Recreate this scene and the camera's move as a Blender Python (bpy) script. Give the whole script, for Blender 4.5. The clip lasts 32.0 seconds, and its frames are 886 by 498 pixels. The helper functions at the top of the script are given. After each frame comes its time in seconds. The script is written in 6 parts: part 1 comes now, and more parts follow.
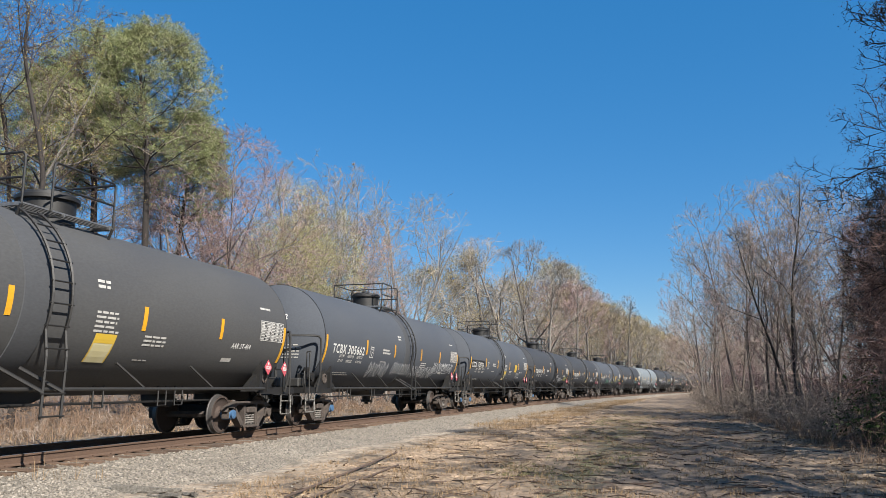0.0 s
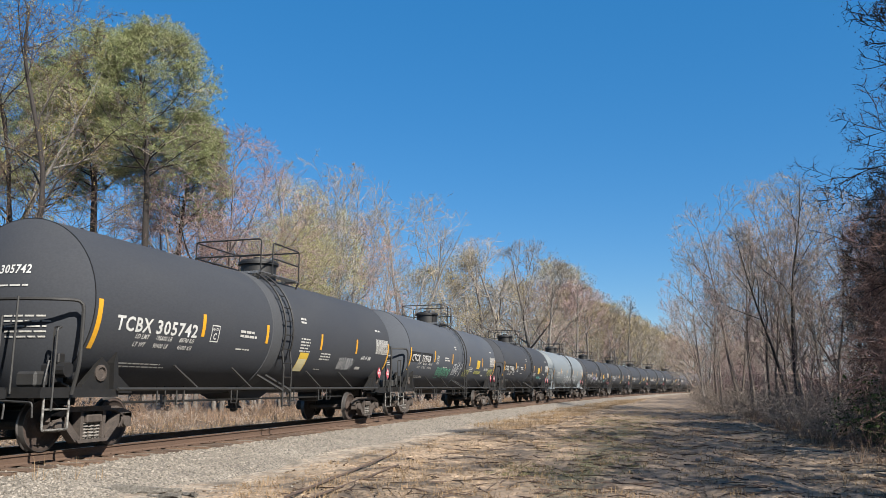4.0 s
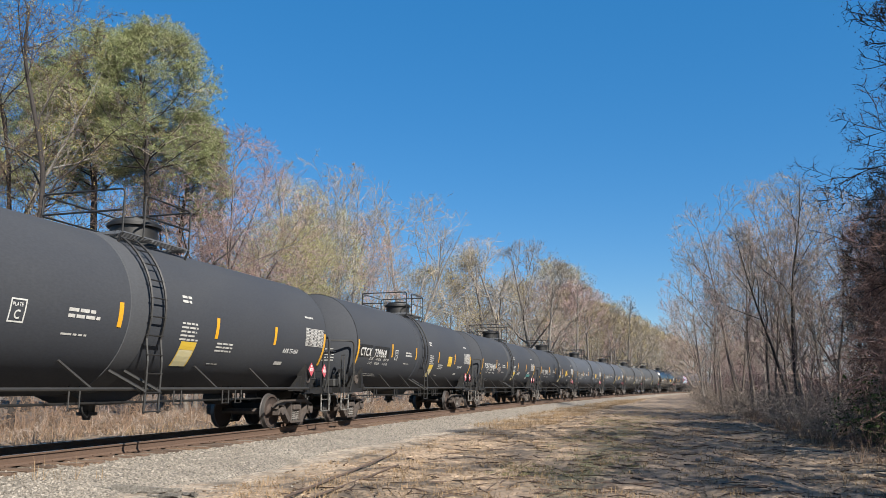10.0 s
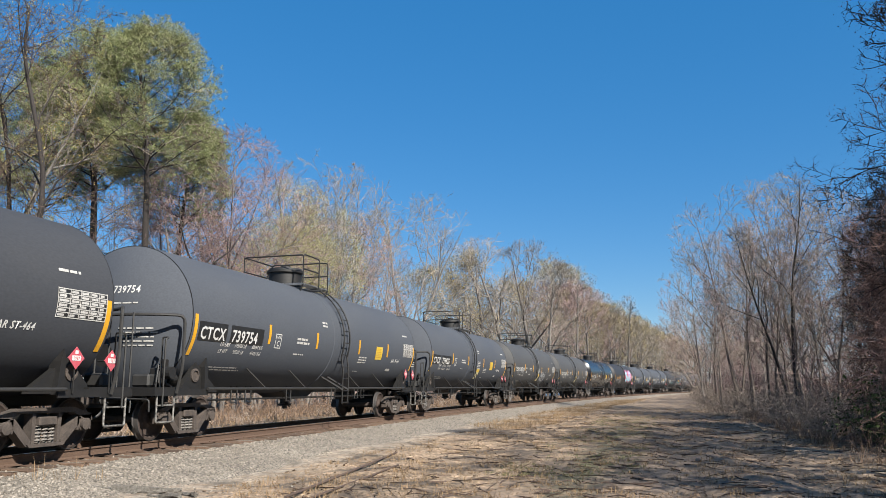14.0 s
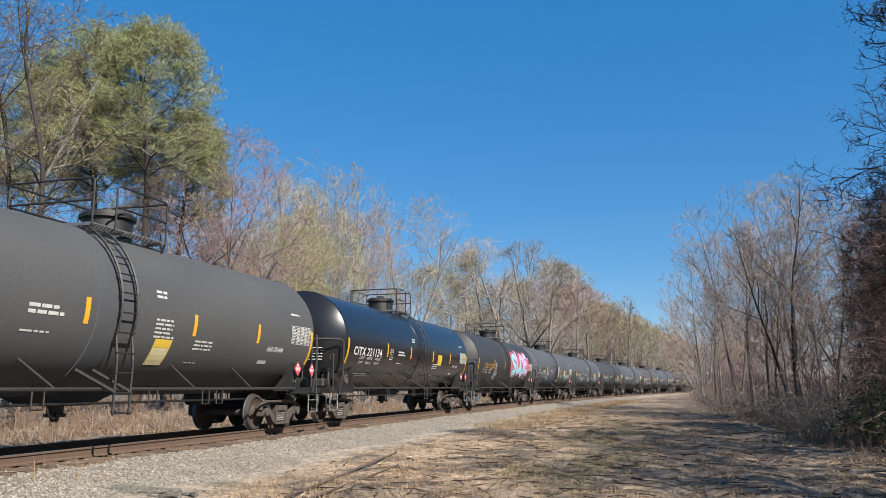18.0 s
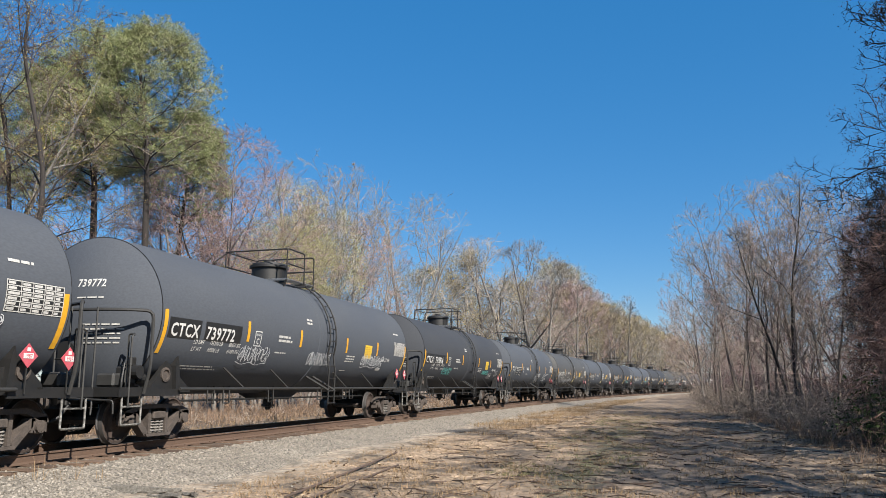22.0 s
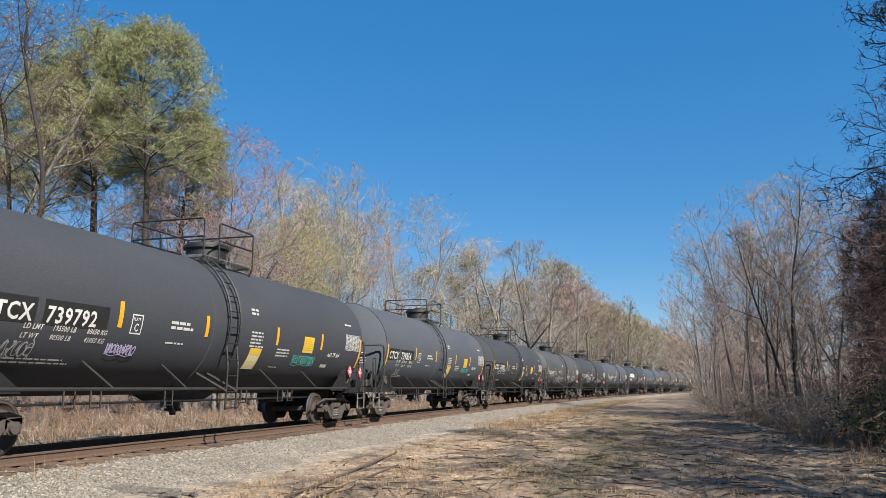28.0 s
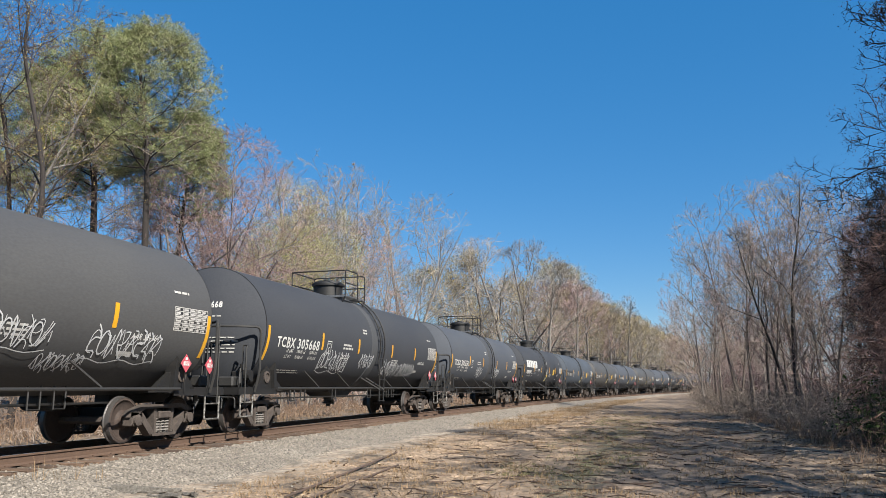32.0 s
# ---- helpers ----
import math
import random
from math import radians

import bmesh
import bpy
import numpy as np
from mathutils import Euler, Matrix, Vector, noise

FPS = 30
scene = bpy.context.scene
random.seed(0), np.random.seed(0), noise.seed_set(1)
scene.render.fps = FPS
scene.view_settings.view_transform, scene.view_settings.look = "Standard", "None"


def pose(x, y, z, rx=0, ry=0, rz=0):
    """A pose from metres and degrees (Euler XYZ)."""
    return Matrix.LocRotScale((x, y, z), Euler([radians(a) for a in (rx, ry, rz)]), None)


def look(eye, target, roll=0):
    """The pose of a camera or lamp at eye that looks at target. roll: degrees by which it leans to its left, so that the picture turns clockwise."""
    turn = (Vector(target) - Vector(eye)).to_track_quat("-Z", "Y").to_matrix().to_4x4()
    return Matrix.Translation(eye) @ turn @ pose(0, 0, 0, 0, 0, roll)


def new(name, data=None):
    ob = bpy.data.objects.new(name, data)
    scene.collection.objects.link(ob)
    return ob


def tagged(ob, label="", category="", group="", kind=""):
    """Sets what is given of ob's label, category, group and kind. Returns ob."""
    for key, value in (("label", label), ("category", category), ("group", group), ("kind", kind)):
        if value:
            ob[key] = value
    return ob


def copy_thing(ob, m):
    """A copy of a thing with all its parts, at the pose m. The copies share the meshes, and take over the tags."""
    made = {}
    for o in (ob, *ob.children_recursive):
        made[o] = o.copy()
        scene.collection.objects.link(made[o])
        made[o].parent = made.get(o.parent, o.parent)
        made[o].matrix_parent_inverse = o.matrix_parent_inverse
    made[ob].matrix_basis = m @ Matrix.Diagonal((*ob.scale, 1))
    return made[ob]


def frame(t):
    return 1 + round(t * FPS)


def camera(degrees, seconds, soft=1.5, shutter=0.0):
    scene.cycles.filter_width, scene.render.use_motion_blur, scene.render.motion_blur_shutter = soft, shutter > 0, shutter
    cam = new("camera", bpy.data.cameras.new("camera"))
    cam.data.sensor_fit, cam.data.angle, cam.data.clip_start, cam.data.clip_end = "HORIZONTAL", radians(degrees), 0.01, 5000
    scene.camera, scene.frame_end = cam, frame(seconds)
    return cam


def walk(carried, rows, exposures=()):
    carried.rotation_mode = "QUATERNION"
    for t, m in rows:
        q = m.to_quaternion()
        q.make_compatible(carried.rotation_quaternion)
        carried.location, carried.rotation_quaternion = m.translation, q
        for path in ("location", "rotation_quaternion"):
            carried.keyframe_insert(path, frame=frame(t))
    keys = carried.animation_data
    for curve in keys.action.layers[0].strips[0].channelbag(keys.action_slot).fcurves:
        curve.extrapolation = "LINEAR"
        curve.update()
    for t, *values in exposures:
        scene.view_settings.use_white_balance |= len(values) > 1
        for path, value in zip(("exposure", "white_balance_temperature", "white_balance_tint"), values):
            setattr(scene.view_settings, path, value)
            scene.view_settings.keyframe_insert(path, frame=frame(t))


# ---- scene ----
# Plan: z = 0 on top of the rails, y runs along the straight of the track, x to the side of the camera.
TRACK_X, BEND_AT, BEND_R = -11.22, 27.1, 795.0
PITCH, BOGIES, SPEED = 17.995, 13.88, 15.89
RADIUS, AXIS_Z = 1.634, 2.58

cam = camera(59.76, 32.0, soft=0.55)
EYE = (0.0, 0.0, 1.08)
AIM = pose(0, 0, 0, 0, 0, 15.63) @ Vector((0, math.cos(radians(10.19)), math.sin(radians(10.19))))
walk(cam, [(0.0, look(EYE, Vector(EYE) + AIM, -0.17)), (32.0, look(EYE, Vector(EYE) + AIM, -0.17))])

# ---- light ----
SUN_EL, SUN_AZ = radians(38), math.atan2(0.80, -0.60)
world = bpy.data.worlds.new("sky")
scene.world = world
world.use_nodes = True
wn = world.node_tree.nodes
sky = wn.new("ShaderNodeTexSky")
sky.sky_type, sky.sun_disc = "NISHITA", False
sky.sun_elevation, sky.sun_rotation = SUN_EL, SUN_AZ
sky.air_density, sky.dust_density, sky.ozone_density, sky.altitude = 1.0, 0.1, 2.0, 50
wn["Background"].inputs["Strength"].default_value = 0.0530
hue = wn.new("ShaderNodeHueSaturation")
hue.inputs["Hue"].default_value, hue.inputs["Saturation"].default_value = 0.498, 1.3
world.node_tree.links.new(sky.outputs[0], hue.inputs["Color"])
clear = wn.new("ShaderNodeMix")
clear.data_type = "RGBA"
clear.inputs[0].default_value, clear.inputs[7].default_value = 0.52, (0.12, 1.74, 4.65, 1)
world.node_tree.links.new(hue.outputs[0], clear.inputs[6])
world.node_tree.links.new(clear.outputs[2], wn["Background"].inputs["Color"])
sun = new("sun", bpy.data.lights.new("sun", "SUN"))
sun.data.energy, sun.data.angle, sun.data.color = 5.0, radians(0.53), (1.0, 0.94, 0.85)
to_sun = Vector((math.sin(SUN_AZ) * math.cos(SUN_EL), math.cos(SUN_AZ) * math.cos(SUN_EL), math.sin(SUN_EL)))
sun.matrix_world = look(to_sun * 60, (0, 0, 0))
scene.view_settings.exposure = 1.38


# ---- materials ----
BASE_SCALE = 0.57   # scales all base colours down, so shade comes out deeper under the raised exposure


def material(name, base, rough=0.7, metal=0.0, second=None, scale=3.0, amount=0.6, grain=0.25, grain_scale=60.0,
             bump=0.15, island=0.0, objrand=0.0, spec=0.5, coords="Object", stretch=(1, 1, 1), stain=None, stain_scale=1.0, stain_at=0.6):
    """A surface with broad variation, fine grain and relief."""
    base, second, stain = (c and tuple(v * BASE_SCALE for v in c) for c in (base, second, stain))
    m = bpy.data.materials.new(name)
    m.use_nodes = True
    nt = m.node_tree
    n, l = nt.nodes, nt.links
    b = n["Principled BSDF"]
    b.inputs["Roughness"].default_value, b.inputs["Metallic"].default_value = rough, metal
    b.inputs["Specular IOR Level"].default_value = spec
    tc, mp = n.new("ShaderNodeTexCoord"), n.new("ShaderNodeMapping")
    mp.inputs["Scale"].default_value = stretch
    l.new(tc.outputs[coords], mp.inputs["Vector"])

    def noise_tex(sc, detail=6):
        t = n.new("ShaderNodeTexNoise")
        t.inputs["Scale"].default_value, t.inputs["Detail"].default_value = sc, detail
        l.new(mp.outputs[0], t.inputs["Vector"])
        return t

    def mix(fac, a, c, kind="MIX"):
        x = n.new("ShaderNodeMix")
        x.data_type, x.blend_type = "RGBA", kind
        for sock, v in ((x.inputs[0], fac), (x.inputs[6], a), (x.inputs[7], c)):
            if hasattr(v, "links"):
                l.new(v, sock)
            else:
                sock.default_value = v
        return x.outputs[2]

    def ramp(src, lo, hi):
        r = n.new("ShaderNodeMapRange")
        r.inputs[1].default_value, r.inputs[2].default_value = lo, hi
        l.new(src, r.inputs[0])
        return r.outputs[0]

    col = (*base, 1)
    big = noise_tex(scale)
    if second:
        mm = n.new("ShaderNodeMath")
        mm.operation = "MULTIPLY"
        mm.inputs[1].default_value = amount
        l.new(ramp(big.outputs[0], 0.35, 0.65), mm.inputs[0])
        col = mix(mm.outputs[0], col, (*second, 1))
    if stain:
        st = noise_tex(stain_scale, 8)
        col = mix(ramp(st.outputs[0], stain_at, stain_at + 0.12), col, (*stain, 1))
    fine = noise_tex(grain_scale, 3)
    g = ramp(fine.outputs[0], 0.3, 0.7)
    gm = n.new("ShaderNodeMapRange")
    gm.inputs[3].default_value, gm.inputs[4].default_value = 1 - grain, 1 + grain
    l.new(g, gm.inputs[0])
    col = mix(1.0, col, gm.outputs[0], "MULTIPLY")
    for amount_, node, sock in ((island, "ShaderNodeNewGeometry", "Random Per Island"), (objrand, "ShaderNodeObjectInfo", "Random")):
        if amount_:
            rn = n.new(node)
            rm = n.new("ShaderNodeMapRange")
            rm.inputs[3].default_value, rm.inputs[4].default_value = 1 - amount_, 1 + amount_
            l.new(rn.outputs[sock], rm.inputs[0])
            col = mix(1.0, col, rm.outputs[0], "MULTIPLY")
    l.new(col, b.inputs["Base Color"])
    if bump:
        bp = n.new("ShaderNodeBump")
        bp.inputs["Strength"].default_value, bp.inputs["Distance"].default_value = bump, 0.02
        l.new(fine.outputs[0], bp.inputs["Height"])
        l.new(bp.outputs[0], b.inputs["Normal"])
    return m


M = {}


def mats():
    def paint(name, base, second, rough=0.75, spec=0.12, **kw):
        M[name] = material(name, base, rough, spec=spec, second=second, scale=0.7, amount=0.7, grain=0.08, grain_scale=25, bump=0.03,
                           stretch=(1, 0.5, 1.2), **kw)
    paint("grey_paint", (0.084, 0.094, 0.113), (0.097, 0.106, 0.121))
    paint("brown_grey_paint", (0.094, 0.095, 0.096), (0.079, 0.081, 0.086), rough=0.6)
    paint("dark_paint", (0.055, 0.060, 0.071), (0.065, 0.069, 0.077))
    paint("gloss_black_paint", (0.012, 0.013, 0.016), (0.016, 0.016, 0.019), rough=0.24, spec=0.45)
    paint("charcoal_paint", (0.038, 0.038, 0.042), (0.046, 0.046, 0.048), rough=0.55, spec=0.25)
    paint("pale_paint", (0.202, 0.231, 0.250), (0.231, 0.254, 0.267), rough=0.55)
    paint("blue_grey_paint", (0.086, 0.102, 0.126), (0.072, 0.083, 0.098))
    paint("band_paint", (0.088, 0.092, 0.100), (0.076, 0.080, 0.088))
    M["blue_cap"] = material("blue_cap", (0.06, 0.16, 0.32), 0.6, second=(0.05, 0.10, 0.18), scale=12, grain=0.2)
    M["black_steel"] = material("black_steel", (0.007, 0.007, 0.007), 0.6, second=(0.016, 0.014, 0.013), scale=6, grain_scale=40, bump=0.1)
    M["grey_steel"] = material("grey_steel", (0.029, 0.028, 0.027), 0.65, second=(0.016, 0.016, 0.015), scale=4, grain=0.2, grain_scale=40, bump=0.1)
    M["dusty_steel"] = material("dusty_steel", (0.093, 0.073, 0.061), 0.85, second=(0.035, 0.027, 0.023), scale=7, grain=0.35, grain_scale=50, bump=0.3)
    M["spring_steel"] = material("spring_steel", (0.198, 0.180, 0.162), 0.6, second=(0.060, 0.048, 0.042), scale=14, grain_scale=60)
    M["wheel_face"] = material("wheel_face", (0.060, 0.039, 0.030), 0.8, second=(0.034, 0.023, 0.019), scale=5, grain=0.3, grain_scale=30, bump=0.25)
    M["wheel_tread"] = material("wheel_tread", (0.150, 0.140, 0.135), 0.42, metal=0.6, grain=0.1)
    M["worn_white"] = material("worn_white", (0.62, 0.61, 0.58), 0.6, second=(0.4, 0.39, 0.37), scale=9, grain=0.2, grain_scale=30, bump=0)
    M["worn_step"] = material("worn_step", (0.30, 0.29, 0.27), 0.6, second=(0.06, 0.055, 0.05), scale=14, amount=1.0, grain=0.3)
    M["white_letter"] = material("white_letter", (0.72, 0.72, 0.70), 0.55, second=(0.55, 0.55, 0.53), scale=5, grain=0.1, bump=0)
    M["ochre_letter"] = material("ochre_letter", (0.55, 0.27, 0.03), 0.55, second=(0.42, 0.22, 0.05), scale=5, grain=0.1, bump=0)
    M["patch_black"] = material("patch_black", (0.012, 0.012, 0.012), 0.55, second=(0.02, 0.02, 0.02), grain=0.1, bump=0)
    M["yellow_stripe"] = material("yellow_stripe", (0.80, 0.40, 0.015), 0.45, second=(0.72, 0.38, 0.04), scale=4, grain=0.08, bump=0)
    M["yellow_panel"] = material("yellow_panel", (0.78, 0.52, 0.03), 0.5, second=(0.72, 0.5, 0.1), scale=3, grain=0.06, bump=0)
    M["cream_panel"] = material("cream_panel", (0.72, 0.66, 0.42), 0.5, second=(0.68, 0.6, 0.3), scale=3, grain=0.06, bump=0)
    M["placard_red"] = material("placard_red", (0.561, 0.076, 0.102), 0.5, second=(0.510, 0.136, 0.170), scale=9, grain=0.08, bump=0)
    M["placard_white"] = material("placard_white", (0.75, 0.74, 0.72), 0.5, grain=0.05, bump=0)
    M["grating"] = material("grating", (0.33, 0.33, 0.33), 0.5, metal=0.7, second=(0.2, 0.2, 0.2), scale=10)
    for nm, c in (("spray_white", (0.7, 0.72, 0.74)), ("spray_yellow", (0.52, 0.52, 0.14)), ("spray_teal", (0.10, 0.45, 0.42)),
                  ("spray_pink", (0.72, 0.10, 0.17)), ("spray_cyan", (0.35, 0.68, 0.80)), ("spray_lilac", (0.55, 0.50, 0.75)),
                  ("spray_maroon", (0.28, 0.012, 0.05)), ("spray_rose", (0.78, 0.30, 0.42)), ("spray_green", (0.12, 0.5, 0.3)), ("spray_grey", (0.4, 0.4, 0.4)), ("spray_tan", (0.42, 0.31, 0.26)), ("spray_black", (0.02, 0.02, 0.02))):
        M[nm] = material(nm, c, 0.6, second=tuple(v * 0.7 for v in c), scale=4, grain=0.08, bump=0)
    M["rail_rust"] = material("rail_rust", (0.130, 0.076, 0.048), 0.85, second=(0.091, 0.054, 0.036), scale=5, grain=0.3, grain_scale=50, bump=0.3, coords="Generated", stretch=(3, 300, 1))
    M["rail_top"] = material("rail_top", (0.55, 0.53, 0.5), 0.3, metal=1.0, grain=0.1, bump=0)
    M["tie_wood"] = material("tie_wood", (0.165, 0.103, 0.066), 0.9, second=(0.075, 0.050, 0.036), scale=4, grain=0.4, grain_scale=22, bump=0.6, objrand=0.35, stretch=(1, 6, 6))
    M["ballast"] = material("ballast", (0.265, 0.230, 0.186), 0.9, second=(0.185, 0.158, 0.128), scale=1.2, grain=0.9, grain_scale=24, bump=1.0, stain=(0.344, 0.303, 0.246), stain_scale=0.5)
    M["stone"] = material("stone", (0.305, 0.270, 0.224), 0.85, second=(0.20, 0.18, 0.155), scale=8, grain=0.2, grain_scale=40, bump=0.3, island=0.55)
    M["log_wood"] = material("log_wood", (0.22, 0.20, 0.17), 0.9, second=(0.05, 0.044, 0.038), scale=6, grain=0.45, grain_scale=30, bump=0.8, stretch=(5, 0.6, 5))
    M["rusty_cable"] = material("rusty_cable", (0.11, 0.07, 0.05), 0.85, second=(0.07, 0.05, 0.04), scale=6, grain=0.3)
    M["bark"] = material("bark", (0.242, 0.219, 0.198), 0.95, second=(0.097, 0.087, 0.078), scale=3, grain=0.35, grain_scale=20, bump=0.7, stretch=(3, 3, 0.7), objrand=0.25)
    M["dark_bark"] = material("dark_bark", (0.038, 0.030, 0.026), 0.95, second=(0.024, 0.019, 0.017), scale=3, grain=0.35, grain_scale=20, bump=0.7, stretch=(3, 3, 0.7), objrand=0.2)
    M["twig"] = material("twig", spec=0.15, base=(0.356, 0.310, 0.259), rough=0.95, second=(0.230, 0.199, 0.168), scale=0.8, grain=0.2, bump=0, objrand=0.3, island=0.3)
    M["brown_bark"] = material("brown_bark", (0.250, 0.203, 0.169), 0.95, second=(0.101, 0.081, 0.068), scale=3, grain=0.35, grain_scale=20, bump=0.7, stretch=(3, 3, 0.7), objrand=0.3)
    M["brown_twig"] = material("brown_twig", spec=0.15, base=(0.388, 0.315, 0.259), rough=0.95, second=(0.235, 0.189, 0.155), scale=0.8, grain=0.2, bump=0, objrand=0.3, island=0.35)
    M["red_twig"] = material("red_twig", spec=0.15, base=(0.409, 0.288, 0.268), rough=0.95, second=(0.281, 0.198, 0.186), scale=0.8, grain=0.2, bump=0, objrand=0.25, island=0.3)
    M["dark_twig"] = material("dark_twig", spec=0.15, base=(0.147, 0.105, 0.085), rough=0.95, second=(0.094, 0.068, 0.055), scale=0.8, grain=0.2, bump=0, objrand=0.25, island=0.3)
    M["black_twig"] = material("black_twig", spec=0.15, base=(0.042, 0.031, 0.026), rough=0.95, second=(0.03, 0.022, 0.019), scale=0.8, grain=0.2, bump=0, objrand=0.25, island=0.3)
    M["vine_stem"] = material("vine_stem", spec=0.15, base=(0.240, 0.150, 0.126), rough=0.95, second=(0.144, 0.091, 0.079), scale=0.8, grain=0.2, bump=0, island=0.4)
    M["bud"] = material("bud", spec=0.15, base=(0.469, 0.474, 0.170), rough=0.85, second=(0.425, 0.401, 0.158), scale=0.8, grain=0.2, bump=0, island=0.35)
    M["tan_bud"] = material("tan_bud", spec=0.15, base=(0.396, 0.328, 0.113), rough=0.85, second=(0.337, 0.258, 0.097), scale=0.8, grain=0.2, bump=0, island=0.35)
    M["needles"] = material("needles", spec=0.15, base=(0.243, 0.279, 0.122), rough=0.75, second=(0.363, 0.345, 0.180), scale=0.45, grain=0.3, bump=0, island=0.4)
    M["dry_seed"] = material("dry_seed", (0.075, 0.058, 0.048), 0.9, spec=0.15, second=(0.05, 0.038, 0.032), scale=0.8, grain=0.2, bump=0, island=0.4)
    M["ivy"] = material("ivy", (0.045, 0.07, 0.022), 0.9, spec=0.15, second=(0.07, 0.085, 0.035), scale=1.2, grain=0.2, bump=0, island=0.5)
    M["straw"] = material("straw", spec=0.15, base=(0.348, 0.242, 0.140), rough=0.9, second=(0.247, 0.170, 0.103), scale=0.5, grain=0.2, bump=0, island=0.4)
    M["dead_weed"] = material("dead_weed", spec=0.15, base=(0.272, 0.184, 0.128), rough=0.9, second=(0.181, 0.121, 0.085), scale=0.5, grain=0.2, bump=0, island=0.4)
    M["green_grass"] = material("green_grass", (0.12, 0.14, 0.045), 0.85, second=(0.2, 0.18, 0.07), scale=0.6, grain=0.2, bump=0, island=0.4)
    M["leaf_litter"] = material("leaf_litter", (0.198, 0.128, 0.076), 0.9, second=(0.278, 0.189, 0.117), scale=0.8, grain=0.2, bump=0, island=0.5)
    M["plastic_litter"] = material("plastic_litter", (0.6, 0.62, 0.66), 0.4, second=(0.45, 0.47, 0.5), scale=9, grain=0.1)


def ground_material():
    """Sand, straw, dirt and moss, blended by the masks 'path' and 'moss' that the sheet carries."""
    m = material("ground", (0.455, 0.330, 0.215), 0.95, second=(0.345, 0.242, 0.155), scale=0.45, amount=0.9, grain=0.62, grain_scale=24,
                 bump=1.0, stain=(0.13, 0.096, 0.066), stain_scale=0.9, stain_at=0.49)
    n, l = m.node_tree.nodes, m.node_tree.links
    b = n["Principled BSDF"]
    col = b.inputs["Base Color"].links[0].from_socket
    for mask, colour in (("path", (0.165, 0.119, 0.081, 1)), ("moss", (0.058, 0.062, 0.029, 1)), ("litter", (0.073, 0.051, 0.034, 1)), ("grit", (0.238, 0.203, 0.160, 1))):
        at = n.new("ShaderNodeAttribute")
        at.attribute_name = mask
        tex = n.new("ShaderNodeTexNoise")
        tex.inputs["Scale"].default_value, tex.inputs["Detail"].default_value = 3.2, 8
        tcn = n.new("ShaderNodeTexCoord")
        l.new(tcn.outputs["Object"], tex.inputs["Vector"])
        add = n.new("ShaderNodeMath")
        add.operation = "ADD"
        l.new(at.outputs["Fac"], add.inputs[0])
        l.new(tex.outputs[0], add.inputs[1])
        mr = n.new("ShaderNodeMapRange")
        mr.inputs[1].default_value, mr.inputs[2].default_value = 0.85, 1.25
        l.new(add.outputs[0], mr.inputs[0])
        gm = n.new("ShaderNodeTexNoise")
        gm.inputs["Scale"].default_value = 30
        l.new(tcn.outputs["Object"], gm.inputs["Vector"])
        cm = n.new("ShaderNodeMix")
        cm.data_type, cm.blend_type = "RGBA", "MULTIPLY"
        cm.inputs[0].default_value = 0.75
        cm.inputs[6].default_value = tuple(min(1, v * 1.6) if i < 3 else 1 for i, v in enumerate(colour))
        l.new(gm.outputs[0], cm.inputs[7])
        mx = n.new("ShaderNodeMix")
        mx.data_type = "RGBA"
        l.new(mr.outputs[0], mx.inputs[0])
        l.new(col, mx.inputs[6])
        l.new(cm.outputs[2], mx.inputs[7])
        col = mx.outputs[2]
    # trodden and bare patches among the litter
    tc2 = n.new("ShaderNodeTexCoord")
    for sc, lo, hi, dim, lift in ((1.7, 0.36, 0.64, 0.60, 1.25), (6.5, 0.38, 0.62, 0.58, 1.28)):
        tx, rm, mx = n.new("ShaderNodeTexNoise"), n.new("ShaderNodeMapRange"), n.new("ShaderNodeMix")
        tx.inputs["Scale"].default_value, tx.inputs["Detail"].default_value, tx.inputs["Roughness"].default_value = sc, 8, 0.65
        l.new(tc2.outputs["Object"], tx.inputs["Vector"])
        rm.inputs[1].default_value, rm.inputs[2].default_value, rm.inputs[3].default_value, rm.inputs[4].default_value = lo, hi, dim, lift
        l.new(tx.outputs[0], rm.inputs[0])
        mx.data_type, mx.blend_type = "RGBA", "MULTIPLY"
        mx.inputs[0].default_value = 1.0
        l.new(col, mx.inputs[6])
        l.new(rm.outputs[0], mx.inputs[7])
        col = mx.outputs[2]
    l.new(col, b.inputs["Base Color"])
    return m


mats()


# ---- building helpers ----
def mesh_of(name, bm, mat, smooth=False):
    me = bpy.data.meshes.new(name)
    bm.normal_update()
    bm.to_mesh(me)
    bm.free()
    if mat:
        me.materials.append(M[mat] if isinstance(mat, str) else mat)
    if smooth:
        for f in me.polygons:
            f.use_smooth = True
        me.set_sharp_from_angle(angle=radians(35))
    return me


def part(name, bm, mat, parent=None, label="", smooth=False, at=None):
    ob = new(name, mesh_of(name, bm, mat, smooth))
    ob.parent = parent
    if at is not None:
        ob.matrix_basis = at
    return tagged(ob, label)


def share(name, me, parent, at, label=""):
    ob = new(name, me)
    ob.parent, ob.matrix_basis = parent, at
    return tagged(ob, label)


def box(bm, c, size, rot=None, bevel=0.0):
    r = bmesh.ops.create_cube(bm, size=1.0, matrix=Matrix.Translation(c) @ (rot or Matrix()) @ Matrix.Diagonal((*size, 1)))
    if bevel:
        es = list({e for v in r["verts"] for e in v.link_edges})
        bmesh.ops.bevel(bm, geom=es, offset=bevel, segments=1, affect="EDGES")


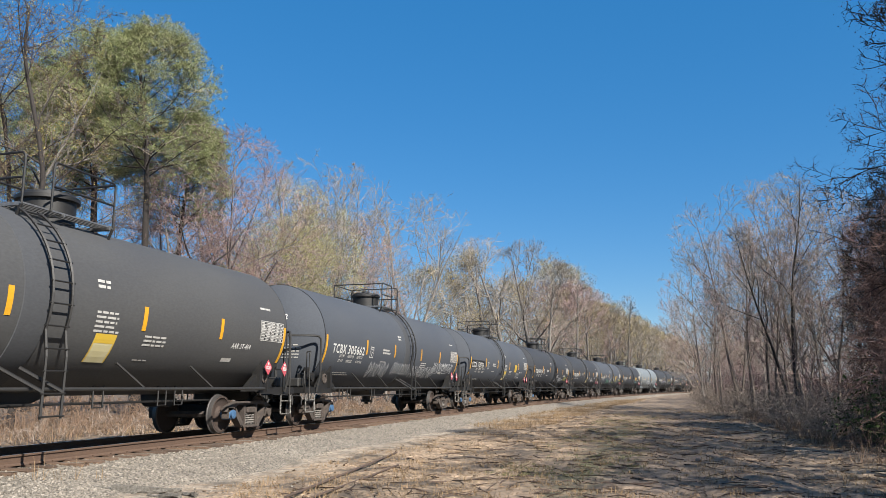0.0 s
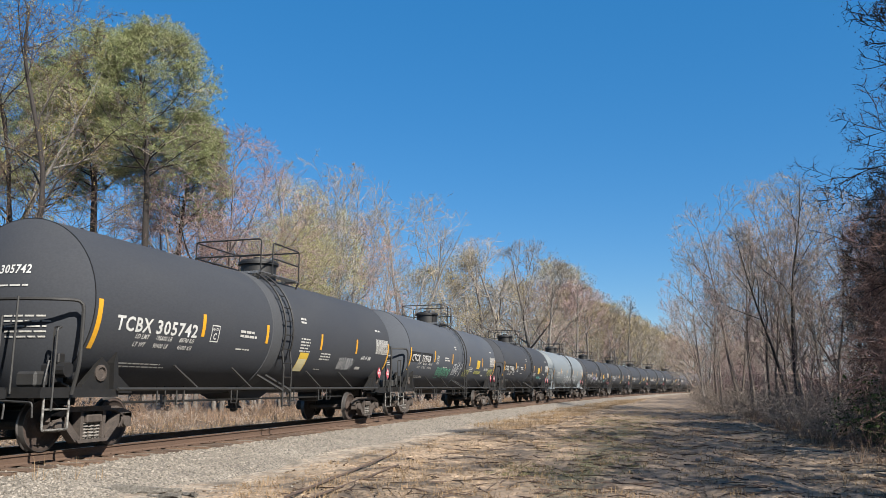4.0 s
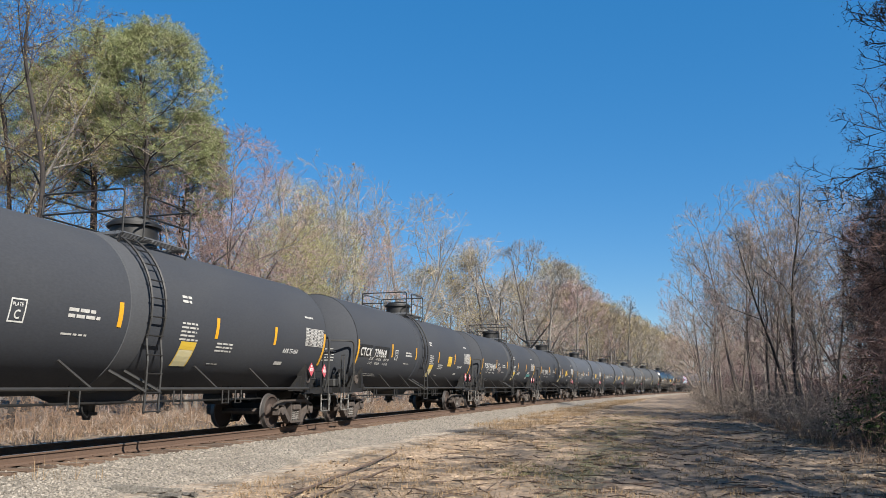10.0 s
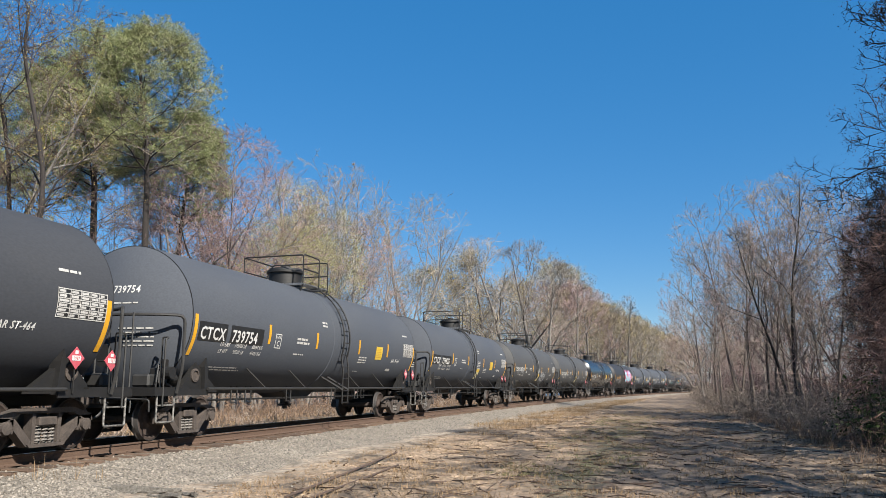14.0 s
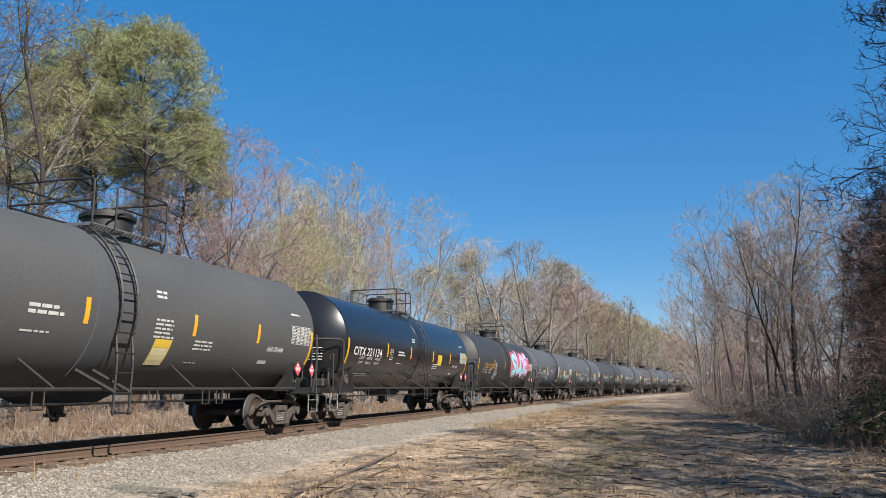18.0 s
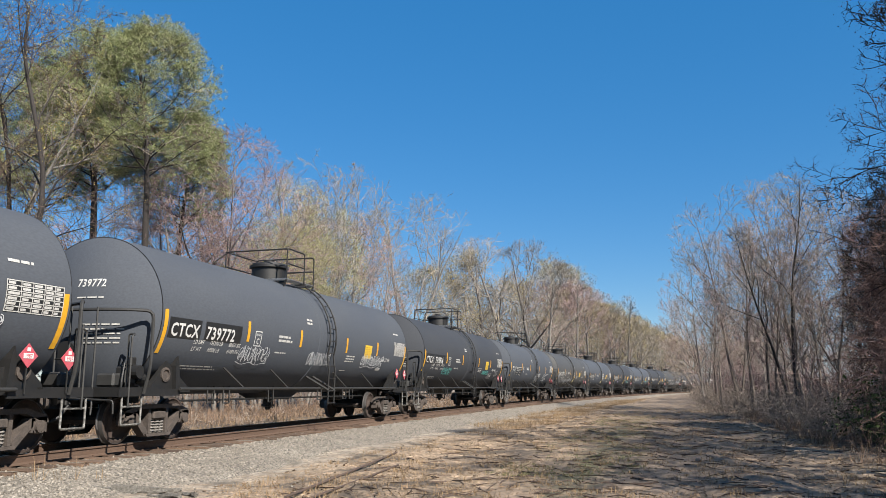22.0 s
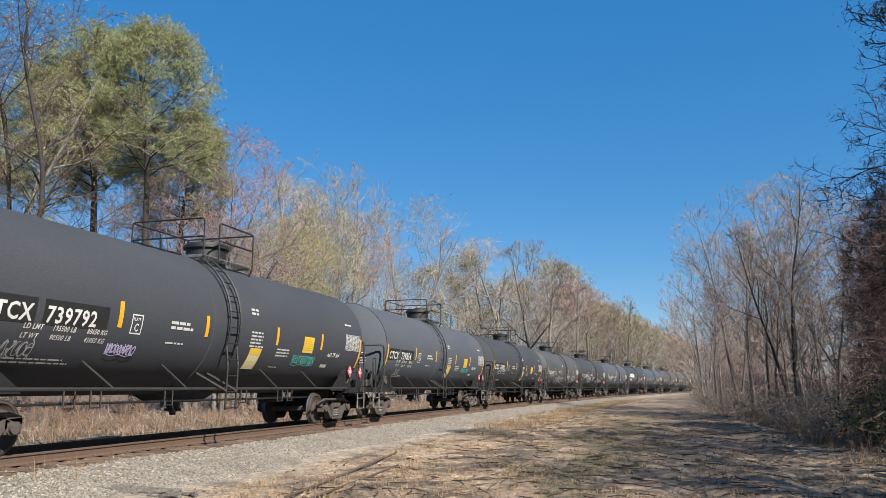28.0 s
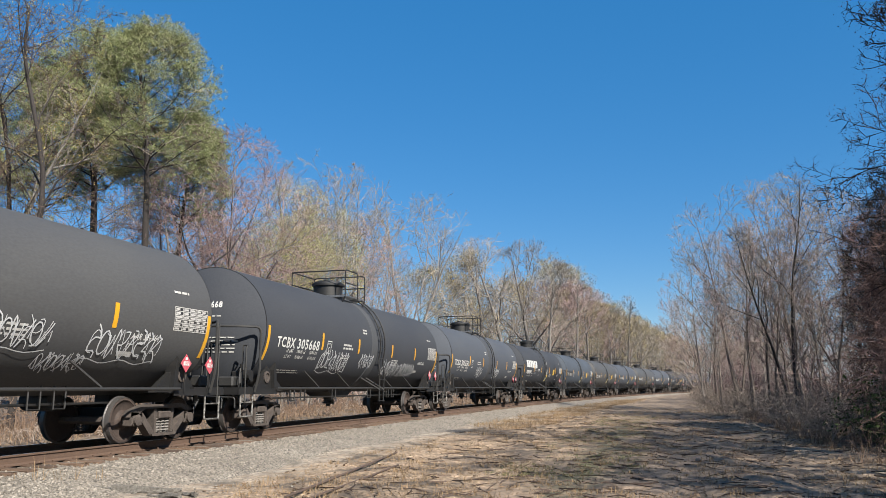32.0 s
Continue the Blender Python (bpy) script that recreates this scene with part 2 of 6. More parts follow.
def rod(bm, a, b, r, sides=6, r2=None, caps=True):
    a, b = Vector(a), Vector(b)
    d = b - a
    m = Matrix.Translation((a + b) / 2) @ d.to_track_quat("Z", "Y").to_matrix().to_4x4()
    bmesh.ops.create_cone(bm, cap_ends=caps, segments=sides, radius1=r, radius2=r if r2 is None else r2, depth=d.length, matrix=m)


def pipe(bm, pts, r, sides=6, bend=0.0):
    """A bent tube through pts, its corners rounded by bend."""
    pts = [Vector(q) for q in pts]
    if bend:
        out = [pts[0]]
        for a, b, c in zip(pts, pts[1:], pts[2:]):
            k = min(bend, (b - a).length / 2, (c - b).length / 2)
            p0, p2 = b + (a - b).normalized() * k, b + (c - b).normalized() * k
            out += [p0 * (1 - t) ** 2 + b * 2 * t * (1 - t) + p2 * t * t for t in (0, 0.33, 0.67, 1)]
        pts = out + [pts[-1]]
    rings, side = [], None
    for i, q in enumerate(pts):
        d = ((pts[min(i + 1, len(pts) - 1)] - q).normalized() + (q - pts[max(i - 1, 0)]).normalized()).normalized()
        ref = side if side is not None else (Vector((0, 0, 1)) if abs(d.z) < 0.9 else Vector((1, 0, 0)))
        u = (ref - d * ref.dot(d)).normalized()
        side = u
        w = d.cross(u)
        rings.append([bm.verts.new(q + (u * math.cos(k * math.tau / sides) + w * math.sin(k * math.tau / sides)) * r) for k in range(sides)])
    for a, b in zip(rings, rings[1:]):
        for k in range(sides):
            bm.faces.new((a[k], a[(k + 1) % sides], b[(k + 1) % sides], b[k]))
    bm.faces.new(rings[0][::-1])
    bm.faces.new(rings[-1])


def lathe(bm, profile, axis="Y", segs=32, centre=(0, 0, 0), capped=True):
    """Turns (radius, height) pairs about an axis."""
    rings = []
    for r, h in profile:
        ring = []
        for k in range(segs):
            a = k * math.tau / segs
            q = {"Y": (r * math.cos(a), h, r * math.sin(a)), "Z": (r * math.cos(a), r * math.sin(a), h), "X": (h, r * math.cos(a), r * math.sin(a))}[axis]
            ring.append(bm.verts.new(Vector(q) + Vector(centre)))
        rings.append(ring)
    for a, b in zip(rings, rings[1:]):
        for k in range(segs):
            bm.faces.new((a[k], a[(k + 1) % segs], b[(k + 1) % segs], b[k]))
    if capped:
        bm.faces.new(rings[0][::-1])
        bm.faces.new(rings[-1])
    bmesh.ops.recalc_face_normals(bm, faces=bm.faces[:])


def slab(bm, outline, x0, x1):
    """A plate with an outline in (y, z), from x0 to x1."""
    a = [bm.verts.new((x0, y, z)) for y, z in outline]
    b = [bm.verts.new((x1, y, z)) for y, z in outline]
    n = len(a)
    bm.faces.new(a[::-1])
    bm.faces.new(b)
    for k in range(n):
        bm.faces.new((a[k], a[(k + 1) % n], b[(k + 1) % n], b[k]))
    bmesh.ops.recalc_face_normals(bm, faces=bm.faces[:])


def flat_mesh(name, verts, faces, mats_=(), smooth=False):
    me = bpy.data.meshes.new(name)
    me.from_pydata(verts, [], faces)
    for mt in mats_:
        me.materials.append(M[mt] if isinstance(mt, str) else mt)
    if smooth:
        me.polygons.foreach_set("use_smooth", [True] * len(me.polygons))
    return me


def along(s, lat=0.0, z=0.0):
    """The place s metres along the track, lat metres to the camera's side of its middle, and the heading there."""
    a = max(s - BEND_AT, 0.0) / BEND_R
    x = TRACK_X + BEND_R * (1 - math.cos(a)) + lat * math.cos(a)
    y = min(s, BEND_AT) + BEND_R * math.sin(a) - lat * math.sin(a)
    return Vector((x, y, z)), a


def lateral(x, y):
    """How far (x, y) lies to the camera's side of the track's middle (numpy arrays)."""
    cx = TRACK_X + BEND_R
    r = np.hypot(x - cx, y - BEND_AT)
    return np.where(y > BEND_AT, np.where(x < cx, BEND_R - r, BEND_R), x - TRACK_X)


def ground_height(x, y):
    x, y = np.asarray(x, float), np.asarray(y, float)
    q = lateral(x, y)
    h = np.where(q > 0, -0.5, -0.42) + 0.05 * np.sin(x * 0.9 + 1.3 * np.sin(y * 0.31)) * np.sin(y * 0.53 + 0.6)
    h = h + 0.025 * np.sin(x * 2.7 + y * 1.1) * np.sin(y * 1.9 - x)
    rough = np.sin(x * 5.1 + 2.2 * np.sin(y * 2.3)) * np.sin(y * 4.3 + 1.7 * np.sin(x * 3.1)) + 0.7 * np.sin(x * 9.7 - y * 6.1 + 2 * np.sin(x * 2.0)) * np.sin(y * 8.3 + x * 2.9)
    rut = np.exp(-((q - 11.6) / 0.35) ** 2) + np.exp(-((q - 13.4) / 0.35) ** 2)
    h = h + np.clip((q - 3.4) / 3, 0, 1) * (0.022 * rough - 0.05 * rut * (y < 70))
    h = h + np.clip((q - 14.5) / 20, 0, 1) * 0.5 + np.clip((-q - 8) / 60, 0, 1) * 0.8
    h = h + np.clip((y - 60) / 120, 0, 1) * 0.22 * (q > 0)
    return h


# ---- ground and track ----
def spaced(stops):
    """Values from stop to stop: (start, end, step) runs joined."""
    out = []
    for a, b, st in stops:
        n = max(1, round((b - a) / st))
        out += [a + (b - a) * i / n for i in range(n)]
    return np.array(out + [stops[-1][1]])


def build_ground():
    xs = spaced([(-2600, -300, 400), (-300, -60, 20), (-60, -20, 2), (-20, -9, 0.4), (-9, 6, 0.16), (6, 12, 0.5), (12, 40, 1.5), (40, 300, 20), (300, 2600, 400)])
    ys = spaced([(-2600, -200, 400), (-200, -20, 15), (-20, 8, 1), (8, 36, 0.19), (36, 60, 0.4), (60, 120, 1.2), (120, 300, 6), (300, 2600, 300)])
    gx, gy = np.meshgrid(xs, ys)
    z = ground_height(gx, gy)
    nx, ny = len(xs), len(ys)
    verts = np.stack([gx, gy, z], -1).reshape(-1, 3)
    i = np.arange(nx - 1)[None, :] + nx * np.arange(ny - 1)[:, None]
    faces = np.stack([i, i + 1, i + nx + 1, i + nx], -1).reshape(-1, 4)
    me = flat_mesh("ground", verts.tolist(), faces.tolist(), [ground_material()], True)
    q = lateral(gx, gy).ravel()
    x, y = gx.ravel(), gy.ravel()
    mid = 12.6 - np.clip((y - 60) / 110, 0, 1) * 6.0
    path = np.exp(-(np.abs(q - mid + 1.3) / 3.4) ** 3) * 0.86
    strip = np.exp(-((q - mid + 2.9) / 0.8) ** 2) * 0.55 * np.clip((50 - y) / 20, 0, 1)
    litter = np.clip((q - mid - 2.6) / 1.6, 0, 1) * 0.75 + np.clip((-q - 3.6) / 3, 0, 1) * 0.75
    grit = np.clip((6.2 - np.abs(q)) / 3.0, 0, 1) * 0.75
    for name, v in (("path", path), ("moss", strip), ("litter", litter), ("grit", grit)):
        me.attributes.new(name, "FLOAT", "POINT").data.foreach_set("value", v.astype(np.float32))
    tagged(new("ground", me), "sandy verge with dry straw, moss and a dirt path", "ground", kind="structure")


def swept(profile, s0, s1, step, closed=True):
    ss = spaced([(s0, BEND_AT, 40), (BEND_AT, s1, step)]) if s0 < BEND_AT else spaced([(s0, s1, step)])
    verts, faces, n = [], [], len(profile)
    for s in ss:
        for lat, z in profile:
            verts.append(tuple(along(s, lat, z)[0]))
    for k in range(len(ss) - 1):
        for j in range(n if closed else n - 1):
            a, b = k * n + j, k * n + (j + 1) % n
            faces.append((a, b, b + n, a + n))
    return verts, faces


def build_track():
    bed = [(-3.6, -0.75), (-3.2, -0.46), (-1.7, -0.25), (-1.2, -0.212), (1.2, -0.212), (1.65, -0.245), (3.1, -0.44), (3.7, -0.62)]
    v, f = swept(bed, -620, 900, 4, closed=False)
    tagged(new("ballast", flat_mesh("ballast", v, f, ["ballast"], True)), "grey crushed stone ballast under the track", "ballast", kind="structure")
    base = new("railway_track")
    tagged(base, "single railway track with rusty rails on wooden ties", "railway track", kind="structure")
    prof = [(-0.075, -0.18), (0.075, -0.18), (0.075, -0.168), (0.012, -0.14), (0.011, -0.045), (0.036, -0.032), (0.036, -0.006), (0.028, 0.0),
            (-0.028, 0.0), (-0.036, -0.006), (-0.036, -0.032), (-0.011, -0.045), (-0.012, -0.14), (-0.075, -0.168)]
    for side in (-0.755, 0.755):
        v, f = swept([(side + a, z) for a, z in prof], -620, 900, 4)
        me = flat_mesh("rail", v, f, ["rail_rust", "rail_top"])
        n = len(prof)
        me.polygons.foreach_set("material_index", [1 if k % n == 7 else 0 for k in range(len(f))])
        ob = new("rail", me)
        ob.parent = base
        tagged(ob, "rusty steel rail with a polished head")
    # joint bars and rail anchors on the near rail
    rng = random.Random(5)
    bm = bmesh.new()
    box(bm, (0.05, 0, -0.155), (0.02, 0.16, 0.05))
    box(bm, (0.085, -0.07, -0.17), (0.09, 0.018, 0.03))
    box(bm, (0.085, 0.07, -0.17), (0.09, 0.018, 0.03))
    box(bm, (0.13, 0.0, -0.175), (0.012, 0.16, 0.03))
    anchor = mesh_of("rail_anchor", bm, "rail_rust")
    bm = bmesh.new()
    for side in (-0.755, 0.755):
        box(bm, (side, 0, -0.187), (0.36, 0.2, 0.016))
        for k in (-0.12, 0.12):
            box(bm, (side + k, 0.05, -0.165), (0.025, 0.025, 0.03))
    plate = mesh_of("tie_plate", bm, "rail_rust")
    ties = []
    for k in range(4):
        bm = bmesh.new()
        box(bm, (0, 0, -0.275), (2.85 + 0.16 * rng.uniform(-1, 1), 0.23, 0.16), bevel=0.015)
        for vv in bm.verts:
            vv.co += Vector((rng.uniform(-0.03, 0.03), rng.uniform(-0.012, 0.012), rng.uniform(-0.008, 0.008)))
        ties.append(mesh_of("tie", bm, "tie_wood"))
    far_v, far_f = [], []
    s = -30.0
    while s < 420:
        c, a = along(s, rng.uniform(-0.06, 0.10), rng.uniform(0.0, 0.016))
        if 4 < s < 130:
            share("tie", ties[rng.randrange(4)], base, pose(c.x, c.y, c.z, 0, 0, -math.degrees(a) + rng.uniform(-1.5, 1.5)))
            if s < 45:
                share("tie_plate", plate, base, pose(*along(s, 0, 0.002)[0], 0, 0, -math.degrees(a)))
                if min(abs(s - j) for j in (23.3, 24.1, 33.0)) < 0.25:
                    share("rail_anchor", anchor, base, pose(*along(s + 0.2, 0.755, 0)[0], 0, 0, -math.degrees(a)))
        else:
            k = len(far_v)
            for dz in (-0.35, -0.195):
                for dx, dy in ((-1.3, -0.11), (1.3, -0.11), (1.3, 0.11), (-1.3, 0.11)):
                    far_v.append((c.x + dx * math.cos(a) + dy * math.sin(a), c.y - dx * math.sin(a) + dy * math.cos(a), dz))
            far_f += [(k + 4, k + 5, k + 6, k + 7), (k, k + 1, k + 5, k + 4), (k + 1, k + 2, k + 6, k + 5), (k + 2, k + 3, k + 7, k + 6), (k + 3, k, k + 4, k + 7)]
        s += 0.5 + rng.uniform(-0.03, 0.03)
    ob = new("distant_ties", flat_mesh("distant_ties", far_v, far_f, ["tie_wood"]))
    ob.parent = base
    tagged(ob, "weathered wooden ties", kind="stuff")


def scatter_stones():
    """Loose crushed stones on the shoulder of the ballast and on the sand beside it."""
    rng = np.random.default_rng(3)
    bm = bmesh.new()
    bmesh.ops.create_icosphere(bm, subdivisions=1, radius=1.0)
    base = np.array([v.co for v in bm.verts])
    tri = np.array([[v.index for v in f.verts] for f in bm.faces])
    bm.free()
    n = 12500
    y = 8.5 + 40 * rng.random(n) ** 1.7
    q = np.where(rng.random(n) < 0.8, 1.42 + 2.05 * rng.random(n), 3.2 + 2.4 * rng.random(n) ** 2)
    n2 = 1800
    y2, q2 = 8.5 + 22 * rng.random(n2), rng.uniform(-1.2, 1.2, n2)
    y, q = np.concatenate([y, y2]), np.concatenate([q, q2])
    keep = (np.abs(np.abs(q) - 0.755) > 0.12)
    y, q = y[keep], q[keep]
    n = len(y)
    pts = [along(a, b)[0] for a, b in zip(y, q)]
    x, yy = np.array([c.x for c in pts]), np.array([c.y for c in pts])
    bed = np.interp(q, [-3.6, -3.2, -1.7, -1.2, 1.2, 1.65, 3.1, 3.7], [-0.75, -0.46, -0.25, -0.212, -0.212, -0.245, -0.44, -0.62])
    z = np.maximum(bed, np.where(q > 2.9, ground_height(x, yy), -9))
    size = rng.uniform(0.011, 0.026, n) * np.where(q > 3.3, 0.7, 1.0)
    ax = rng.uniform(0.6, 1.25, (n, 1, 3))
    jit = 1 + 0.35 * rng.uniform(-1, 1, (n, len(base), 1))
    ang = rng.random((n, 1)) * 6.28
    v = base[None] * jit * ax * size[:, None, None]
    c, s_ = np.cos(ang), np.sin(ang)
    v = np.stack([v[..., 0] * c - v[..., 1] * s_, v[..., 0] * s_ + v[..., 1] * c, v[..., 2] * 0.8], -1)
    v += np.stack([x, yy, z + size * 0.25], -1)[:, None, :]
    f = tri[None] + (np.arange(n) * len(base))[:, None, None]
    ob = new("loose_stones", flat_mesh("loose_stones", v.reshape(-1, 3).tolist(), f.reshape(-1, 3).tolist(), ["stone"]))
    tagged(ob, "loose grey crushed stones beside the track", "gravel", kind="stuff")


def blades(name, label, mat, centres, heights, per, spread, lean, width, seed, category="grass", curl=0.3):
    """Tufts of narrow blades: per blades round each centre."""
    rng = np.random.default_rng(seed)
    c = np.repeat(np.asarray(centres), per, 0)
    h = np.repeat(np.asarray(heights), per) * rng.uniform(0.45, 1.1, len(c))
    a = rng.random(len(c)) * 6.28
    r = spread * np.sqrt(rng.random(len(c)))
    b = c + np.stack([np.cos(a) * r, np.sin(a) * r, 0 * r], -1)
    la = rng.random(len(c)) * 6.28
    tilt = np.abs(rng.normal(0, lean, len(c)))
    d = np.stack([np.cos(la) * np.sin(tilt), np.sin(la) * np.sin(tilt), np.cos(tilt)], -1)
    wv = np.stack([-np.sin(la + 0.7), np.cos(la + 0.7), 0 * la], -1) * width
    mid = b + d * (h * 0.55)[:, None]
    tip = b + d * h[:, None] + np.stack([np.cos(la), np.sin(la), -0.6 + 0 * la], -1) * (h * curl * tilt)[:, None]
    v = np.stack([b - wv, b + wv, mid + wv * 0.7, mid - wv * 0.7, tip], 1).reshape(-1, 3)
    k = np.arange(len(c)) * 5
    quads = np.stack([k, k + 1, k + 2, k + 3], -1).tolist()
    tris = np.stack([k + 3, k + 2, k + 4], -1).tolist()
    ob = new(name, flat_mesh(name, v.tolist(), quads + tris, [mat]))
    return tagged(ob, label, category, kind="stuff")


def build_grass():
    rng = np.random.default_rng(11)

    def spots(n, y0, y1, q0, q1, power=1.5, clump=0.45):
        y = y0 + (y1 - y0) * rng.random(n * 3) ** power
        q = q0 + (q1 - q0) * rng.random(n * 3)
        m = np.sin(y * 0.9 + 2 * np.sin(q * 0.8)) * np.sin(q * 1.7 + y * 0.37) + rng.normal(0, 0.45, len(y)) > clump - 0.5
        y, q = y[m][:n], q[m][:n]
        p = [along(a, b)[0] for a, b in zip(y, q)]
        x, yy = np.array([v.x for v in p]), np.array([v.y for v in p])
        return np.stack([x, yy, ground_height(x, yy)], -1)

    c = spots(4600, 9, 60, 4.3, 16.5, 1.7, 0.4)
    blades("dry_grass", "short dry straw-coloured grass on sandy ground", "straw", c, rng.uniform(0.05, 0.15, len(c)), 10, 0.14, 1.05, 0.005, 21)
    c = spots(1500, 14, 45, 8.0, 10.8, 1.2, 0.5)
    blades("green_grass", "low green grass and moss beside the path", "green_grass", c, rng.uniform(0.03, 0.08, len(c)), 9, 0.1, 0.8, 0.004, 22)
    c = spots(700, 30, 95, 3.4, 6.6, 1.0, 0.4)
    blades("straw_verge", "tall tan dead grass along the ballast", "straw", c, rng.uniform(0.12, 0.36, len(c)), 22, 0.3, 0.9, 0.006, 23)
    c = spots(2600, 10, 110, -12, -3.9, 1.1, 0.3)
    blades("dead_weeds", "dead tan weeds and dry grass beyond the track", "straw", c, rng.uniform(0.10, 0.34, len(c)), 9, 0.4, 1.6, 0.009, 24, curl=0.9)
    c = spots(2800, 10, 120, -15, -6.0, 1.4, 0.1)
    blades("brown_brush", "brown dead brush beyond the track", "dead_weed", c, rng.uniform(0.35, 0.95, len(c)), 10, 0.55, 1.45, 0.009, 25, curl=0.8)
    c = spots(800, 18, 95, 15.2, 18.5, 1.3, 0.35)
    blades("wood_edge_grass", "dead grass and stalks along the wood's edge", "dead_weed", c, rng.uniform(0.15, 0.6, len(c)), 20, 0.4, 0.85, 0.007, 26)
    n = 15000
    y = 9.5 + 50 * rng.random(n) ** 1.6
    q = rng.uniform(4.0, 17.5, n)
    p = [along(a, b)[0] for a, b in zip(y, q)]
    x, yy = np.array([v.x for v in p]), np.array([v.y for v in p])
    c = np.stack([x, yy, ground_height(x, yy) + 0.012], -1)
    a, b = rng.normal(0, 1, c.shape) * (1, 1, 0.35), rng.normal(0, 1, c.shape) * (1, 1, 0.35)
    sz = rng.uniform(0.012, 0.035, (n, 1))
    v = np.stack([c - b * sz * 0.6, c + a * sz, c + b * sz * 0.6, c - a * sz], 1).reshape(-1, 3)
    k = np.arange(n) * 4
    tagged(new("leaf_litter", flat_mesh("leaf_litter", v.tolist(), np.stack([k, k + 1, k + 2, k + 3], -1).tolist(), ["leaf_litter"])), "fallen brown leaves strewn on the ground", "leaves", kind="stuff")
    c = np.array([[TRACK_X + 1.75 + 0.2 * k % 0.9, 9.9 + 0.22 * k, -0.33] for k in range(5)])
    blades("weed_tuft", "dry pale weed stalks growing from the ballast", "straw", c, np.array([0.35, 0.5, 0.3, 0.4, 0.25]), 9, 0.1, 0.35, 0.004, 27)


def build_debris():
    """Fallen timber, two rusty rods and pale clumps on the verge."""
    rng = random.Random(8)

    def lying(x0, y0, x1, y1, wob, r, lift, name, label, cat, mat):
        # stiff: it bridges the hollows and rests on the highest bumps
        spots_ = [(x0 + (x1 - x0) * k / 12 + wob * math.sin(k * 0.26), y0 + (y1 - y0) * k / 12) for k in range(13)]
        tops = [float(ground_height(x, y)) for x, y in spots_]
        bow = np.polyfit(range(13), tops, 1)
        z0 = max(h - (bow[0] * k + bow[1]) for k, h in enumerate(tops)) * 0.55
        pts = [(x, y, bow[0] * k + bow[1] + z0 + lift + r * 0.6) for k, (x, y) in enumerate(spots_)]
        bm = bmesh.new()
        pipe(bm, pts, r, 7)
        tagged(part(name, bm, mat, smooth=True), label, cat)
    lying(-6.28, 18.24, -5.2, 10.3, 0.02, 0.021, 0.02, "rusty_rod", "long rusty steel rod lying on the sand", "rod", "rusty_cable")
    lying(-5.2, 15.2, -4.95, 10.3, 0.03, 0.019, 0.004, "rusty_rod", "thin rusty rod half buried in the sand", "rod", "rusty_cable")
    for x, y, ln, az, r in ((-7.75, 10.6, 0.9, 20, 0.075), (-7.2, 10.35, 0.7, 165, 0.05), (-8.15, 10.42, 0.7, 8, 0.045), (-7.5, 10.75, 0.5, 40, 0.05), (-6.95, 10.6, 0.45, 150, 0.035)):
        bm = bmesh.new()
        rod(bm, (-ln / 2, 0, 0), (ln / 2, 0, 0), r, 9, r * 0.75)
        bmesh.ops.subdivide_edges(bm, edges=[e for e in bm.edges if abs(e.verts[0].co.x - e.verts[1].co.x) > 0.2], cuts=5)
        for v in bm.verts:
            v.co += Vector((rng.uniform(-0.03, 0.03), rng.uniform(-0.02, 0.02), rng.uniform(-0.02, 0.02)))
        tagged(part("driftwood_log", bm, "log_wood", at=pose(x, y, float(ground_height(x, y)) + r * 0.55, 0, 4, az)), "short weathered grey log lying on gravel", "log")
    # rounded lumps stand in for pale clumps of dead growth
    for x, y, r in ((5.0, 39.0, 0.42), (4.6, 38.2, 0.26), (5.7, 39.6, 0.34)):
        bm = bmesh.new()
        bmesh.ops.create_icosphere(bm, subdivisions=2, radius=r)
        for v in bm.verts:
            v.co *= 1 + 0.25 * noise.noise(v.co * 3 + Vector((x, y, 0)))
            v.co.z *= 0.7
        tagged(part("boulder", bm, "ballast", at=pose(x, y, float(ground_height(x, y)) + r * 0.3)), "pale rounded clump at the wood's edge", "rock")
    p = along(17, -6.5)[0]
    bm = bmesh.new()
    bmesh.ops.create_icosphere(bm, subdivisions=2, radius=0.3)
    for v in bm.verts:
        v.co = Vector((v.co.x * 1.3, v.co.y * 0.8, v.co.z * 0.5)) * (1 + 0.5 * noise.noise(v.co * 6))
    tagged(part("plastic_bag", bm, "plastic_litter", at=pose(p.x, p.y, -0.3)), "crumpled pale plastic bag in dead grass", "litter")


build_ground()
build_track()


